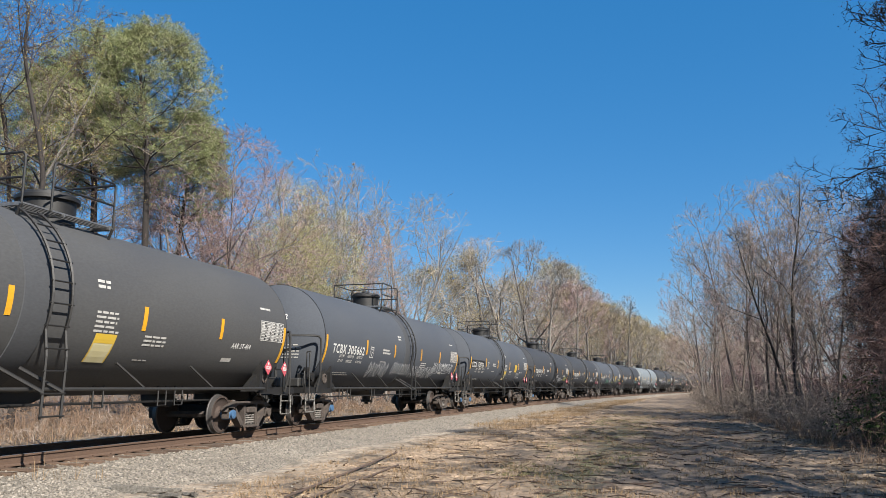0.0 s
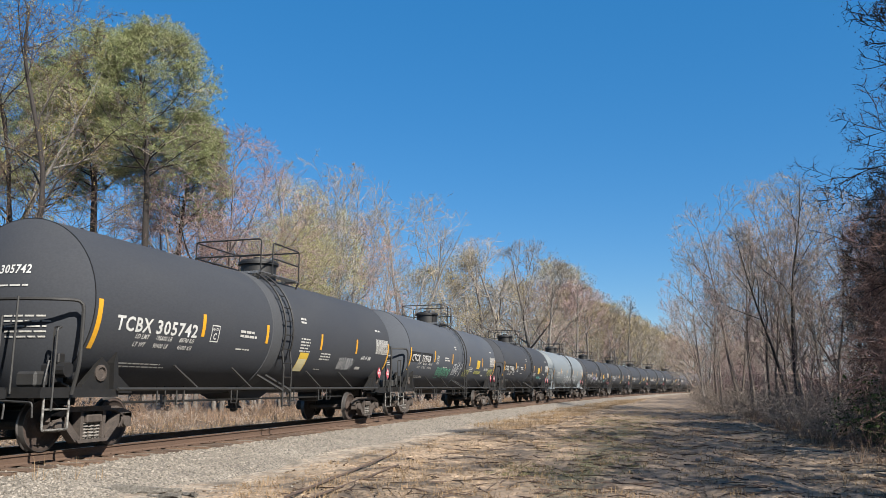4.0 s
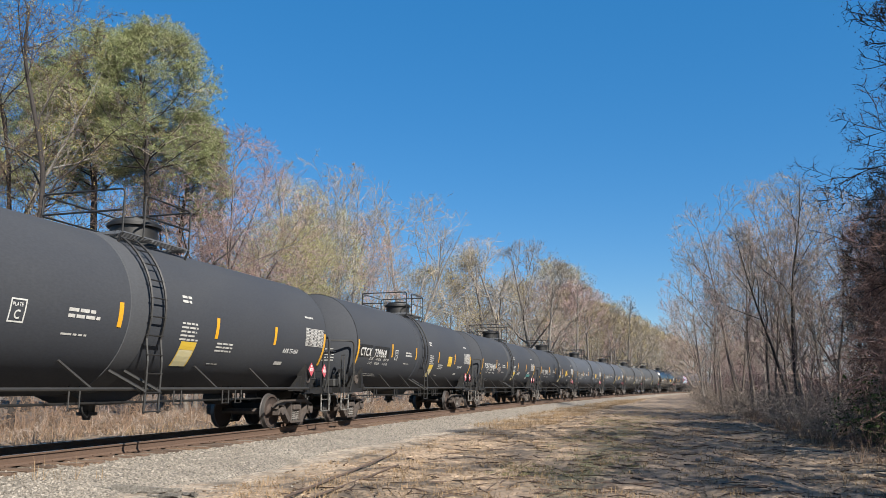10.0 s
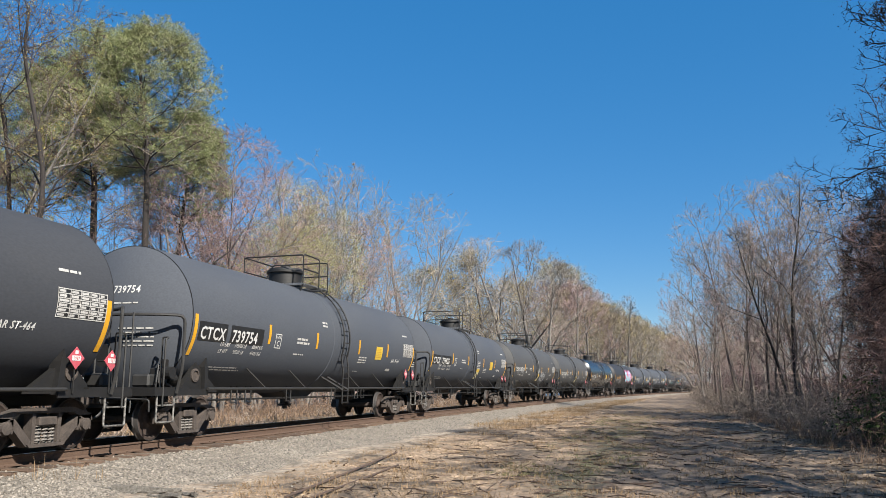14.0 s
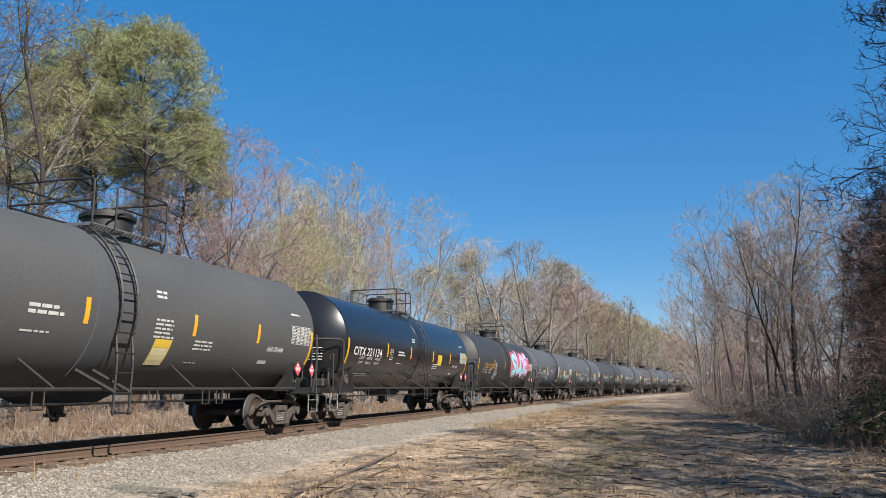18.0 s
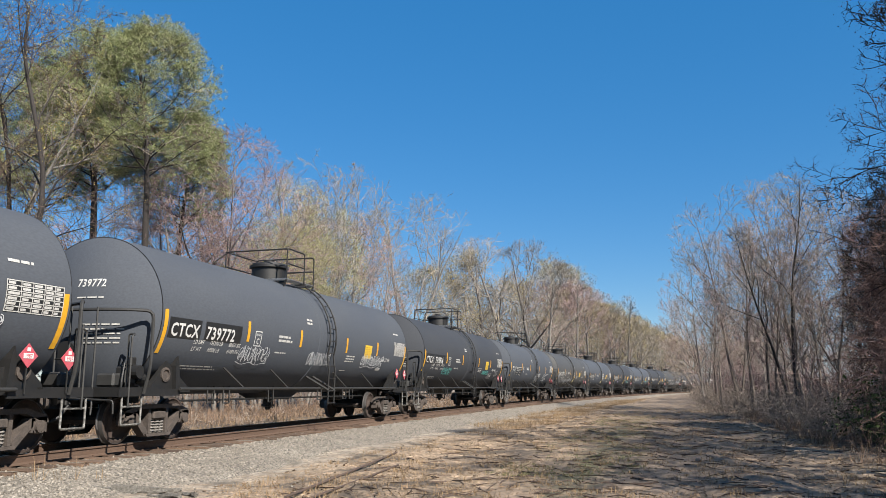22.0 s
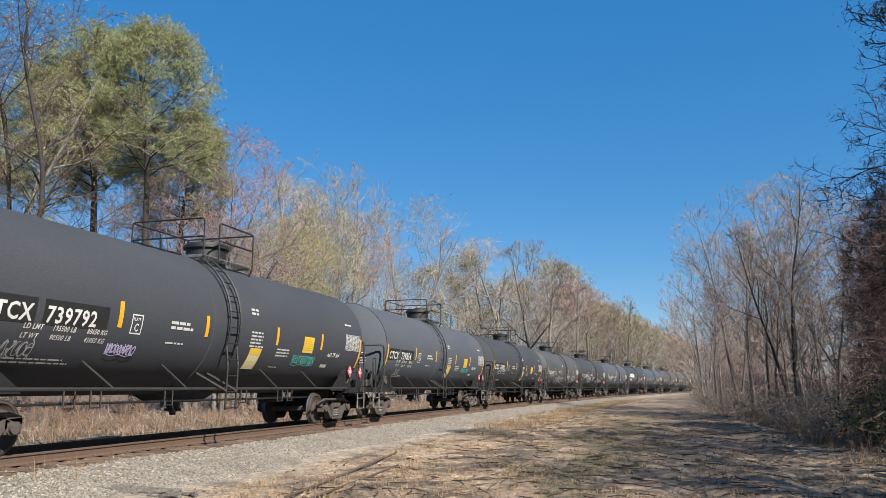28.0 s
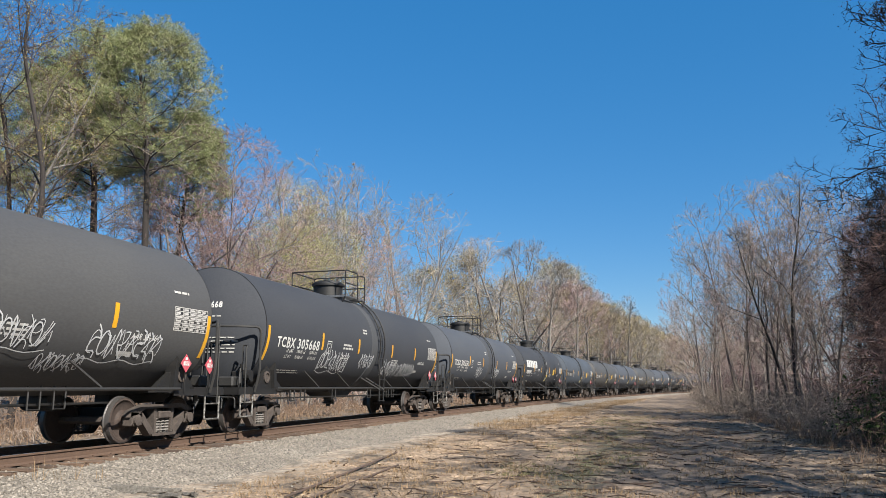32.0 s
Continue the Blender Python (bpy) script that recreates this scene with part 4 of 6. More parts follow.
def car_prototype(ladder_y, dome_y, way, labelled):
    """A tank wagon with its ladder and manway at these places along it (way: on which side of the ladder the platform lies), its middle over the origin on the rail, the camera's side at +x and its leading end at -y."""
    car = new("tank_wagon")
    ob = new("tank", tank_mesh("grey_paint"))
    ob.parent = car
    tk = ob
    for y in (-7.74, 7.74):
        bm = bmesh.new()
        s = 1 if y > 0 else -1
        lathe(bm, [(RADIUS - 0.03, y - s * 0.012), (RADIUS + 0.004, y - s * 0.012), (RADIUS + 0.004, y - s * 0.001), (RADIUS - 0.03, y - s * 0.001)], "Y", 60, (0, 0, AXIS_Z))
        part("jacket_seam", bm, "black_steel", tk)
    bm = bmesh.new()
    lathe(bm, [(RADIUS - 0.02, ladder_y - 0.70), (RADIUS + 0.014, ladder_y - 0.68), (RADIUS + 0.018, ladder_y - 0.35), (RADIUS + 0.014, ladder_y - 0.12), (RADIUS - 0.02, ladder_y - 0.10)], "Y", 60, (0, 0, AXIS_Z), capped=False)
    part("jacket_band", bm, "grey_paint", tk, "raised band of jacket sheet", smooth=True)
    # manway, platform, rails
    top = AXIS_Z + RADIUS
    bm = bmesh.new()
    lathe(bm, [(0.0, top - 0.06), (0.51, top - 0.06), (0.51, top + 0.38), (0.58, top + 0.39), (0.58, top + 0.46), (0.53, top + 0.47), (0.50, top + 0.53), (0.25, top + 0.57), (0.0, top + 0.57)], "Z", 28, (0, dome_y, 0))
    dome = part("manway_housing", bm, "black_steel", car, smooth=True)
    bm = bmesh.new()
    lathe(bm, [(0.0, top + 0.56), (0.16, top + 0.56), (0.16, top + 0.63), (0.0, top + 0.64)], "Z", 12, (0, dome_y, 0))
    part("lid_handle", bm, "black_steel", dome)
    # along the platform: from the ladder's outer edge, past the foot of the hoop, to beyond the manway
    p0, p1, p2 = ladder_y - way * 0.22, ladder_y + way * 0.44, dome_y + way * 0.70
    bm = bmesh.new()
    gap = sorted((dome_y - 0.6, dome_y + 0.6))
    lo, hi = min(p0, p2), max(p0, p2)
    for x0, x1, y0, y1 in ((0.6, 0.95, lo, hi), (-1.05, -0.6, lo, hi), (-0.6, 0.6, lo, gap[0]), (-0.6, 0.6, gap[1], hi)):
        n = max(2, round((x1 - x0) / 0.09))
        for k in range(n):
            box(bm, (x0 + (k + 0.5) * (x1 - x0) / n, (y0 + y1) / 2, top - 0.02), (0.05, y1 - y0, 0.03))
    for y in (lo, gap[0], gap[1], hi):
        box(bm, (-0.05, y, top - 0.05), (2.02, 0.04, 0.05))
    part("platform", bm, "grating", car, "grey steel grating platform")
    for y in (p0, p2):
        for x in (-1.05, 0.95):
            bm = bmesh.new()
            rod(bm, (x, y, top - 0.05), (x * 0.9, y, AXIS_Z + math.sqrt(RADIUS ** 2 - (x * 0.9) ** 2) - 0.02), 0.03)
            part("platform_bracket", bm, "black_steel", car)
    zr = top + 0.86
    for pts in ([(0.95, p0, top - 0.05), (0.95, p0, zr), (-1.05, p0, zr), (-1.05, p0, top - 0.05)],
                [(0.95, p1, top - 0.05), (0.95, p1, zr), (0.95, p2, zr), (0.95, p2, top - 0.05)],
                [(-1.05, p2, top - 0.05), (-1.05, p2, zr - 0.02), (0.93, p2, zr - 0.02)],
                [(-1.05, p0, zr - 0.02), (-1.05, p2, zr - 0.02)], [(-1.05, p0, top + 0.4), (-1.05, p2, top + 0.4)],
                [(0.95, p1, top + 0.42), (0.95, p2, top + 0.42)], [(0.93, p0, top + 0.42), (-1.03, p0, top + 0.42)]):
        bm = bmesh.new()
        pipe(bm, pts, 0.022, 6, 0.1)
        part("platform_rail", bm, "black_steel", car)
    # ladder on the near side, from the platform to the step below the sill
    lad = new("ladder")
    lad.parent = car
    for y in (ladder_y - 0.22, ladder_y + 0.22):
        pts = [((RADIUS + 0.13) * math.cos(a), y, AXIS_Z + (RADIUS + 0.13) * math.sin(a)) for a in [radians(60 - 6.5 * k) for k in range(13)]]
        pts += [(RADIUS + 0.10, y, 1.6), (RADIUS + 0.08, y, 0.60)]
        bm = bmesh.new()
        pipe(bm, pts, 0.026, 5)
        part("stile", bm, "black_steel", lad)
    spots = [((RADIUS + 0.13) * math.cos(radians(a)), AXIS_Z + (RADIUS + 0.13) * math.sin(radians(a))) for a in (56, 44, 32, 20, 8, -4, -16)] + [(RADIUS + 0.1, z) for z in (1.72, 1.36, 1.0, 0.64)]
    bm = bmesh.new()
    rod(bm, (0, ladder_y - 0.27, 0), (0, ladder_y + 0.27, 0), 0.016, 5)
    rung = mesh_of("rung", bm, "black_steel")
    for x, z in spots:
        share("rung", rung, lad, pose(x, 0, z))
    for y in (ladder_y - 0.22, ladder_y + 0.22):
        bm = bmesh.new()
        rod(bm, (RADIUS + 0.1, y, 1.02), (1.2, y - 0.42, 1.42), 0.032, 6)
        part("ladder_brace", bm, "black_steel", lad)
    # side pipes with their struts
    for sx in (-1, 1):
        bm = bmesh.new()
        rod(bm, (sx * 1.52, -6.85, 1.07), (sx * 1.52, 6.85, 1.07), 0.032, 8)
        part("side_handrail", bm, "grey_steel", car)
        for y in (-4.85, -2.55, 1.5, 3.9):
            bm = bmesh.new()
            rod(bm, (sx * 1.52, y + 0.62, 1.07), (sx * 1.30, y, AXIS_Z - 1.02), 0.026, 6)
            part("handrail_strut", bm, "grey_steel", car)
    # underneath
    bm = bmesh.new()
    rod(bm, (0.55, -5.9, 0.80), (0.55, 5.9, 0.80), 0.025, 6)
    part("train_pipe", bm, "black_steel", car)
    for y in (-4.6, -3.9, -1.6, 1.6, 3.6, 4.2):
        bm = bmesh.new()
        pipe(bm, [(0.75, y, 1.15), (0.75, y, 0.72), (0.75, y + 0.28, 0.72), (0.75, y + 0.28, 1.15)], 0.02, 5)
        part("pipe_hanger", bm, "black_steel", car)
    bm = bmesh.new()
    lathe(bm, [(0.0, 0.98), (0.42, 0.98), (0.38, 0.84), (0.16, 0.78), (0.15, 0.62), (0.20, 0.61), (0.20, 0.55), (0.09, 0.54), (0.07, 0.46), (0.0, 0.46)], "Z", 16, (0, -0.2, 0))
    slab(bm, [(-1.35, 1.08), (-1.2, 0.96), (-0.62, 0.76), (0.22, 0.76), (0.8, 0.96), (0.95, 1.08)], -0.45, 0.45)
    part("bottom_outlet", bm, "black_steel", car)
    bm = bmesh.new()
    pipe(bm, [(0.5, -1.0, 0.92), (0.5, -0.92, 0.62), (0.42, -0.7, 0.52), (0.2, -0.4, 0.58), (0.1, -0.3, 0.64)], 0.02, 5, 0.08)
    part("outlet_hose", bm, "black_steel", car)
    bm = bmesh.new()
    rod(bm, (-0.5, 4.9, 0.86), (0.15, 4.9, 0.86), 0.2, 14)
    part("air_reservoir", bm, "black_steel", car)
    # both ends alike
    for s in (-1, 1):
        bm = bmesh.new()
        box(bm, (0, s * 7.5, 0.92), (0.36, 2.3, 0.3), bevel=0.02)
        box(bm, (0, s * 8.55, 0.9), (0.5, 0.14, 0.42), bevel=0.02)
        part("draft_sill", bm, "black_steel", car)
        bm = bmesh.new()
        box(bm, (0, s * 8.72, 0.86), (0.16, 0.24, 0.18), bevel=0.03)
        box(bm, (0.03 * s, s * 8.91, 0.86), (0.3, 0.2, 0.3), bevel=0.06)
        part("coupler", bm, "dusty_steel", car)
        bm = bmesh.new()
        pipe(bm, [(1.38, s * 8.7, 0.62), (1.38, s * 8.72, 0.86), (0.45, s * 8.72, 0.90), (0.2, s * 8.86, 1.0)], 0.018, 5, 0.06)
        part("uncoupling_lever", bm, "grey_steel", car)
        bm = bmesh.new()
        box(bm, (0.95, s * 8.3, 1.24), (0.42, 0.34, 0.26), bevel=0.04)
        rod(bm, (0.95, s * 8.3, 1.1), (0.95, s * 8.3, 0.8), 0.05, 8)
        part("valve_box", bm, "grey_steel", car)
        bm = bmesh.new()
        pipe(bm, [(0.32, s * 8.6, 0.8), (0.34, s * 8.85, 0.55), (0.2, s * 9.0, 0.45)], 0.028, 6, 0.1)
        part("air_hose", bm, "black_steel", car)
        bm = bmesh.new()
        box(bm, (0, s * 8.05, 1.085), (2.9, 1.15, 0.035))
        for sx in (-1, 1):
            box(bm, (sx * 1.44, s * 7.7, 1.0), (0.035, 1.9, 0.14))
        box(bm, (0, s * 8.62, 1.0), (2.9, 0.035, 0.14))
        part("end_walkway", bm, "black_steel", car)
        for sx in (-1, 1):
            bm = bmesh.new()
            slab(bm, [(s * 7.62, 1.0), (s * 6.2, 1.0), (s * 6.28, 1.10), (s * 6.92, 1.52), (s * 7.12, 1.66), (s * 7.22, 1.46), (s * 7.55, 1.16)], sx * 1.22, sx * 1.34)
            slab(bm, [(s * 6.72, 0.98), (s * 6.86, 0.98), (s * 6.90, 1.55), (s * 6.84, 1.75), (s * 6.78, 1.55)], sx * 1.2, sx * 1.44)
            part("body_bolster", bm, "black_steel", car)
            bm = bmesh.new()
            lathe(bm, [(0.0, sx * 1.33), (0.15, sx * 1.33), (0.15, sx * 1.37), (0.105, sx * 1.38), (0.10, sx * 1.345), (0.0, sx * 1.345)], "X", 16, (0, s * 7.13, 1.36))
            part("jacking_ring", bm, "dusty_steel", car)
            bm = bmesh.new()
            pipe(bm, [(sx * 1.42, s * 8.52, 1.0), (sx * 1.42, s * 8.52, 0.40), (sx * 1.42, s * 7.95, 0.40), (sx * 1.42, s * 7.95, 1.0)], 0.022, 5, 0.05)
            box(bm, (sx * 1.42, s * 8.235, 0.41), (0.10, 0.5, 0.02))
            rod(bm, (sx * 1.42, s * 8.52, 0.74), (sx * 1.42, s * 7.95, 0.74), 0.016, 5)
            part("sill_step", bm, "worn_step" if sx > 0 else "black_steel", car, "worn pale-edged steel step")
            bm = bmesh.new()
            pipe(bm, [(sx * 1.45, s * 8.38, 0.72), (sx * 1.45, s * 8.38, 2.08), (sx * 1.45, s * 8.28, 2.12), (sx * 1.3, s * 8.28, 2.12), (sx * 1.3, s * 8.28, 1.1)], 0.02, 5, 0.04)
            part("grab_iron", bm, "grey_steel", car)
        bm = bmesh.new()
        loop = [(1.50, 8.0, 0.98), (1.62, 8.0, 1.5), (1.62, 8.0, 2.59), (1.35, 8.36, 2.59), (0.85, 8.58, 2.59), (0.0, 8.7, 2.59)]
        pipe(bm, [(x, s * y, z) for x, y, z in loop] + [(-x, s * y, z) for x, y, z in loop[-2::-1]], 0.034, 7, 0.16)
        part("end_handrail", bm, "grey_steel", car)
        for x in (0.55, 0.85):
            bm = bmesh.new()
            pipe(bm, [(x, s * 8.66, 1.0), (x, s * 8.66, 2.3 if x < 0.6 else 2.62)], 0.02, 5)
            part("handrail_post", bm, "grey_steel", car)
    bm = bmesh.new()
    lathe(bm, [(0.20, -8.70), (0.235, -8.70), (0.235, -8.67), (0.20, -8.67)], "Y", 20, (0.2, 0, 1.75))
    for k in range(4):
        a = k * math.pi / 4
        rod(bm, (0.2 - 0.21 * math.cos(a), -8.685, 1.75 - 0.21 * math.sin(a)), (0.2 + 0.21 * math.cos(a), -8.685, 1.75 + 0.21 * math.sin(a)), 0.012, 4)
    part("brake_wheel", bm, "black_steel", car)
    # placards at the trailing end
    for x, y, z in ((1.50, 7.05, 1.60), (1.50, 7.95, 1.58)):
        bm = bmesh.new()
        box(bm, (x, y, z), (0.012, 0.275, 0.275), pose(0, 0, 0, 45))
        pl = part("placard", bm, "placard_red", car, "red diamond hazard placard")
        for k, (mt, w, h, dz) in enumerate((("placard_white", 0.20, 0.085, 0.0), ("placard_white", 0.07, 0.06, 0.10))):
            bm = bmesh.new()
            box(bm, (x + 0.008, y, z + dz), (0.006, w, h))
            part("placard_panel", bm, mt, pl)
        bm = bmesh.new()
        rod(bm, (x - 0.02, y, z - 0.1), (x - 0.02, y, 1.0), 0.014, 5)
        rod(bm, (x - 0.02, y, z), (1.2, y, z), 0.012, 4)
        part("placard_bracket", bm, "black_steel", car)
        bm = bmesh.new()
        word(bm, "1987", 0.0, 0, 0, 0.06)
        w = max(v.co.x for v in bm.verts)
        for v in bm.verts:
            v.co = Vector((x + 0.0125, y + v.co.x - w / 2, z - 0.03 + v.co.y))
        part("placard_number", bm, "placard_red", pl)
    # painted marks shared by all
    for y, lo, hi in ((-7.6, -29, 3), (-4.3, -13.7, 3.4), (-1.44, -13.6, 2.7), (1.85, -14.2, 2.1), (4.6, -14.2, 2.1), (7.62, -31, 2.4)):
        bm = bmesh.new()
        rect(bm, -0.06, 0, 0.06, radians(hi - lo) * RADIUS)
        part("reflective_stripe", on_tank(bm, y, lo), "yellow_stripe", car, "yellow reflective stripe")

    def print_block(name, y, ang, w, h, rows, seed, label=""):
        bm = bmesh.new()
        bars(bm, 0, 0, w, h, rows, seed)
        return tagged(part(name, on_tank(bm, y, ang), "worn_white", car, label), kind="stuff")
    print_block("stencil", -2.75, -7.0, 0.9, 0.06, 2, 1)
    print_block("stencil", -2.8, -21.5, 0.62, 0.035, 1, 2)
    print_block("stencil", 0.5 if labelled else -1.05, 13.4, 0.42, 0.055, 2, 3)
    if labelled:
        print_block("stencil", 0.5, -6.0, 0.7, 0.04, 5, 4)
    print_block("stencil", 1.95, -18.5, 0.75, 0.04, 3, 5)
    print_block("stencil", 6.4, 16, 0.55, 0.05, 1, 6)
    print_block("stencil", -6.6, -39, 1.6, 0.03, 2, 8)
    print_block("stencil", 1.9, -36, 0.5, 0.025, 1, 9)
    for x0, z0, w, rows in ((0.2, 2.32, 0.95, 5), (0.02, 2.86, 0.7, 1)):
        bm = bmesh.new()
        bars(bm, 0, 0, w, 0.03, rows, 11 + rows, 0.06)
        for v in bm.verts:
            x, z = x0 + v.co.x, z0 + v.co.y
            rr = min(0.98, math.hypot(x, z - AXIS_Z) / (RADIUS * 0.99))
            v.co = Vector((x, -7.754 - head_depth(rr), z))
        tagged(part("head_stencil", bm, "worn_white", car), kind="stuff")
    bm = bmesh.new()
    box(bm, (1.02, -7.95, 1.34), (0.26, 0.30, 0.34), bevel=0.03)
    rod(bm, (1.18, -7.95, 1.40), (1.36, -7.95, 1.40), 0.13, 12)
    rod(bm, (1.05, -7.72, 1.28), (1.05, -7.45, 1.28), 0.10, 10)
    box(bm, (1.12, -7.92, 1.60), (0.12, 0.16, 0.18), bevel=0.02)
    pipe(bm, [(1.15, -8.05, 1.5), (1.25, -8.3, 1.55), (1.3, -8.42, 1.2), (1.3, -8.42, 1.0)], 0.02, 5)
    pipe(bm, [(1.1, -7.85, 1.2), (1.2, -7.7, 1.1), (1.2, -7.3, 1.06)], 0.018, 5)
    part("brake_valve", bm, "black_steel", car, "black cast brake valve with pipes")
    bm = bmesh.new()
    word(bm, "AAR ST-464", 0.2, 0, 0, 0.13)
    part("stencil_mark", on_tank(bm, 5.15, -20.5), "white_letter", car, "italic white stencil lettering")
    bm = bmesh.new()
    rect(bm, 0, 0, 0.42, 0.10)
    part("small_plate", on_tank(bm, 4.95, -33), "worn_white", car)
    bm = bmesh.new()
    for a, b, c, d in ((-0.16, -0.19, 0.16, -0.165), (-0.16, 0.165, 0.16, 0.19), (-0.16, -0.19, -0.135, 0.19), (0.135, -0.19, 0.16, 0.19)):
        rect(bm, a, b, c, d)
    word(bm, "PLATE", 0.0, -0.12, 0.07, 0.06)
    word(bm, "C", 0.0, -0.06, -0.13, 0.15)
    part("clearance_box", on_tank(bm, -3.82, -10.4), "white_letter", car, "white outlined box")
    if labelled:
        bm = bmesh.new()
        rect(bm, 0, 0, 0.56, 0.58)
        lab = part("label_panel", on_tank(bm, 0.6, -39), "cream_panel", car, "pale yellow information label")
        bm = bmesh.new()
        rect(bm, 0, 0.40, 0.56, 0.58)
        rect(bm, 0, 0, 0.03, 0.4)
        rect(bm, 0.53, 0, 0.56, 0.4)
        part("label_head", on_tank(bm, 0.6, -39, 0.008), "yellow_panel", lab)
    bm = bmesh.new()
    rect(bm, 0, 0, 0.64, 0.45)
    sq = part("square_panel", on_tank(bm, 3.42, -18.6), "yellow_panel", car, "yellow square notice")
    bm = bmesh.new()
    bars(bm, 0.05, 0.37, 0.54, 0.014, 6, 12, 0.045)
    part("notice_print", on_tank(bm, 3.42, -18.6, 0.009), "ochre_letter", sq)
    bm = bmesh.new()
    rect(bm, 0, 0, 1.2, 0.5)
    tb = part("test_table", on_tank(bm, 6.36, -11.5), "patch_black", car, "white printed tank test table")
    bm = bmesh.new()
    for k in range(7):
        rect(bm, 0, k * 0.08, 1.2, k * 0.08 + 0.016)
    for x in (0, 0.28, 0.52, 0.76, 0.98, 1.184):
        rect(bm, x, 0, x + 0.016, 0.5, 0.0006)
    r = random.Random(4)
    for k in range(6):
        for x0, x1 in ((0.02, 0.28), (0.3, 0.52), (0.54, 0.76), (0.78, 0.98), (1.0, 1.18)):
            rect(bm, x0 + 0.015, k * 0.08 + 0.028, x0 + (x1 - x0) * r.uniform(0.55, 0.95), k * 0.08 + 0.068, 0.0003)
    part("table_print", on_tank(bm, 6.36, -11.5, 0.009), "worn_white", tb)
    return car


LOADS = {"TCBX": ("195600 LB", "88700 KG", "90400 LB", "41000 KG"), "CTCX": ("195500 LB", "88650 KG", "90500 LB", "41050 KG")}


def load_meshes(mark):
    """The stencilled load limit and empty weight of an owner's wagons."""
    full, full_kg, light, light_kg = LOADS[mark]
    made = []
    for text, x, v in (("LD LMT", 0.0, 0.14), (full, 0.62, 0.14), (full_kg, 1.42, 0.14), ("LT WT", 0.0, -0.02), (light, 0.62, -0.02), (light_kg, 1.42, -0.02)):
        bm = bmesh.new()
        word(bm, text, 0.2, x, v, 0.095)
        made.append(mesh_of("load_stencil", on_tank(bm, -6.5, -24.5), "worn_white"))
    return made


# wagon: leading (0) or trailing (1) bogie, and its front (-1), rear (1) or both caps (0)
BLUE_CAPS = {0: (1, -1), 1: (0, 1), 2: (0, 0), 3: (0, 1), 15: (1, 0), 16: (0, 0), 18: (0, 0)}


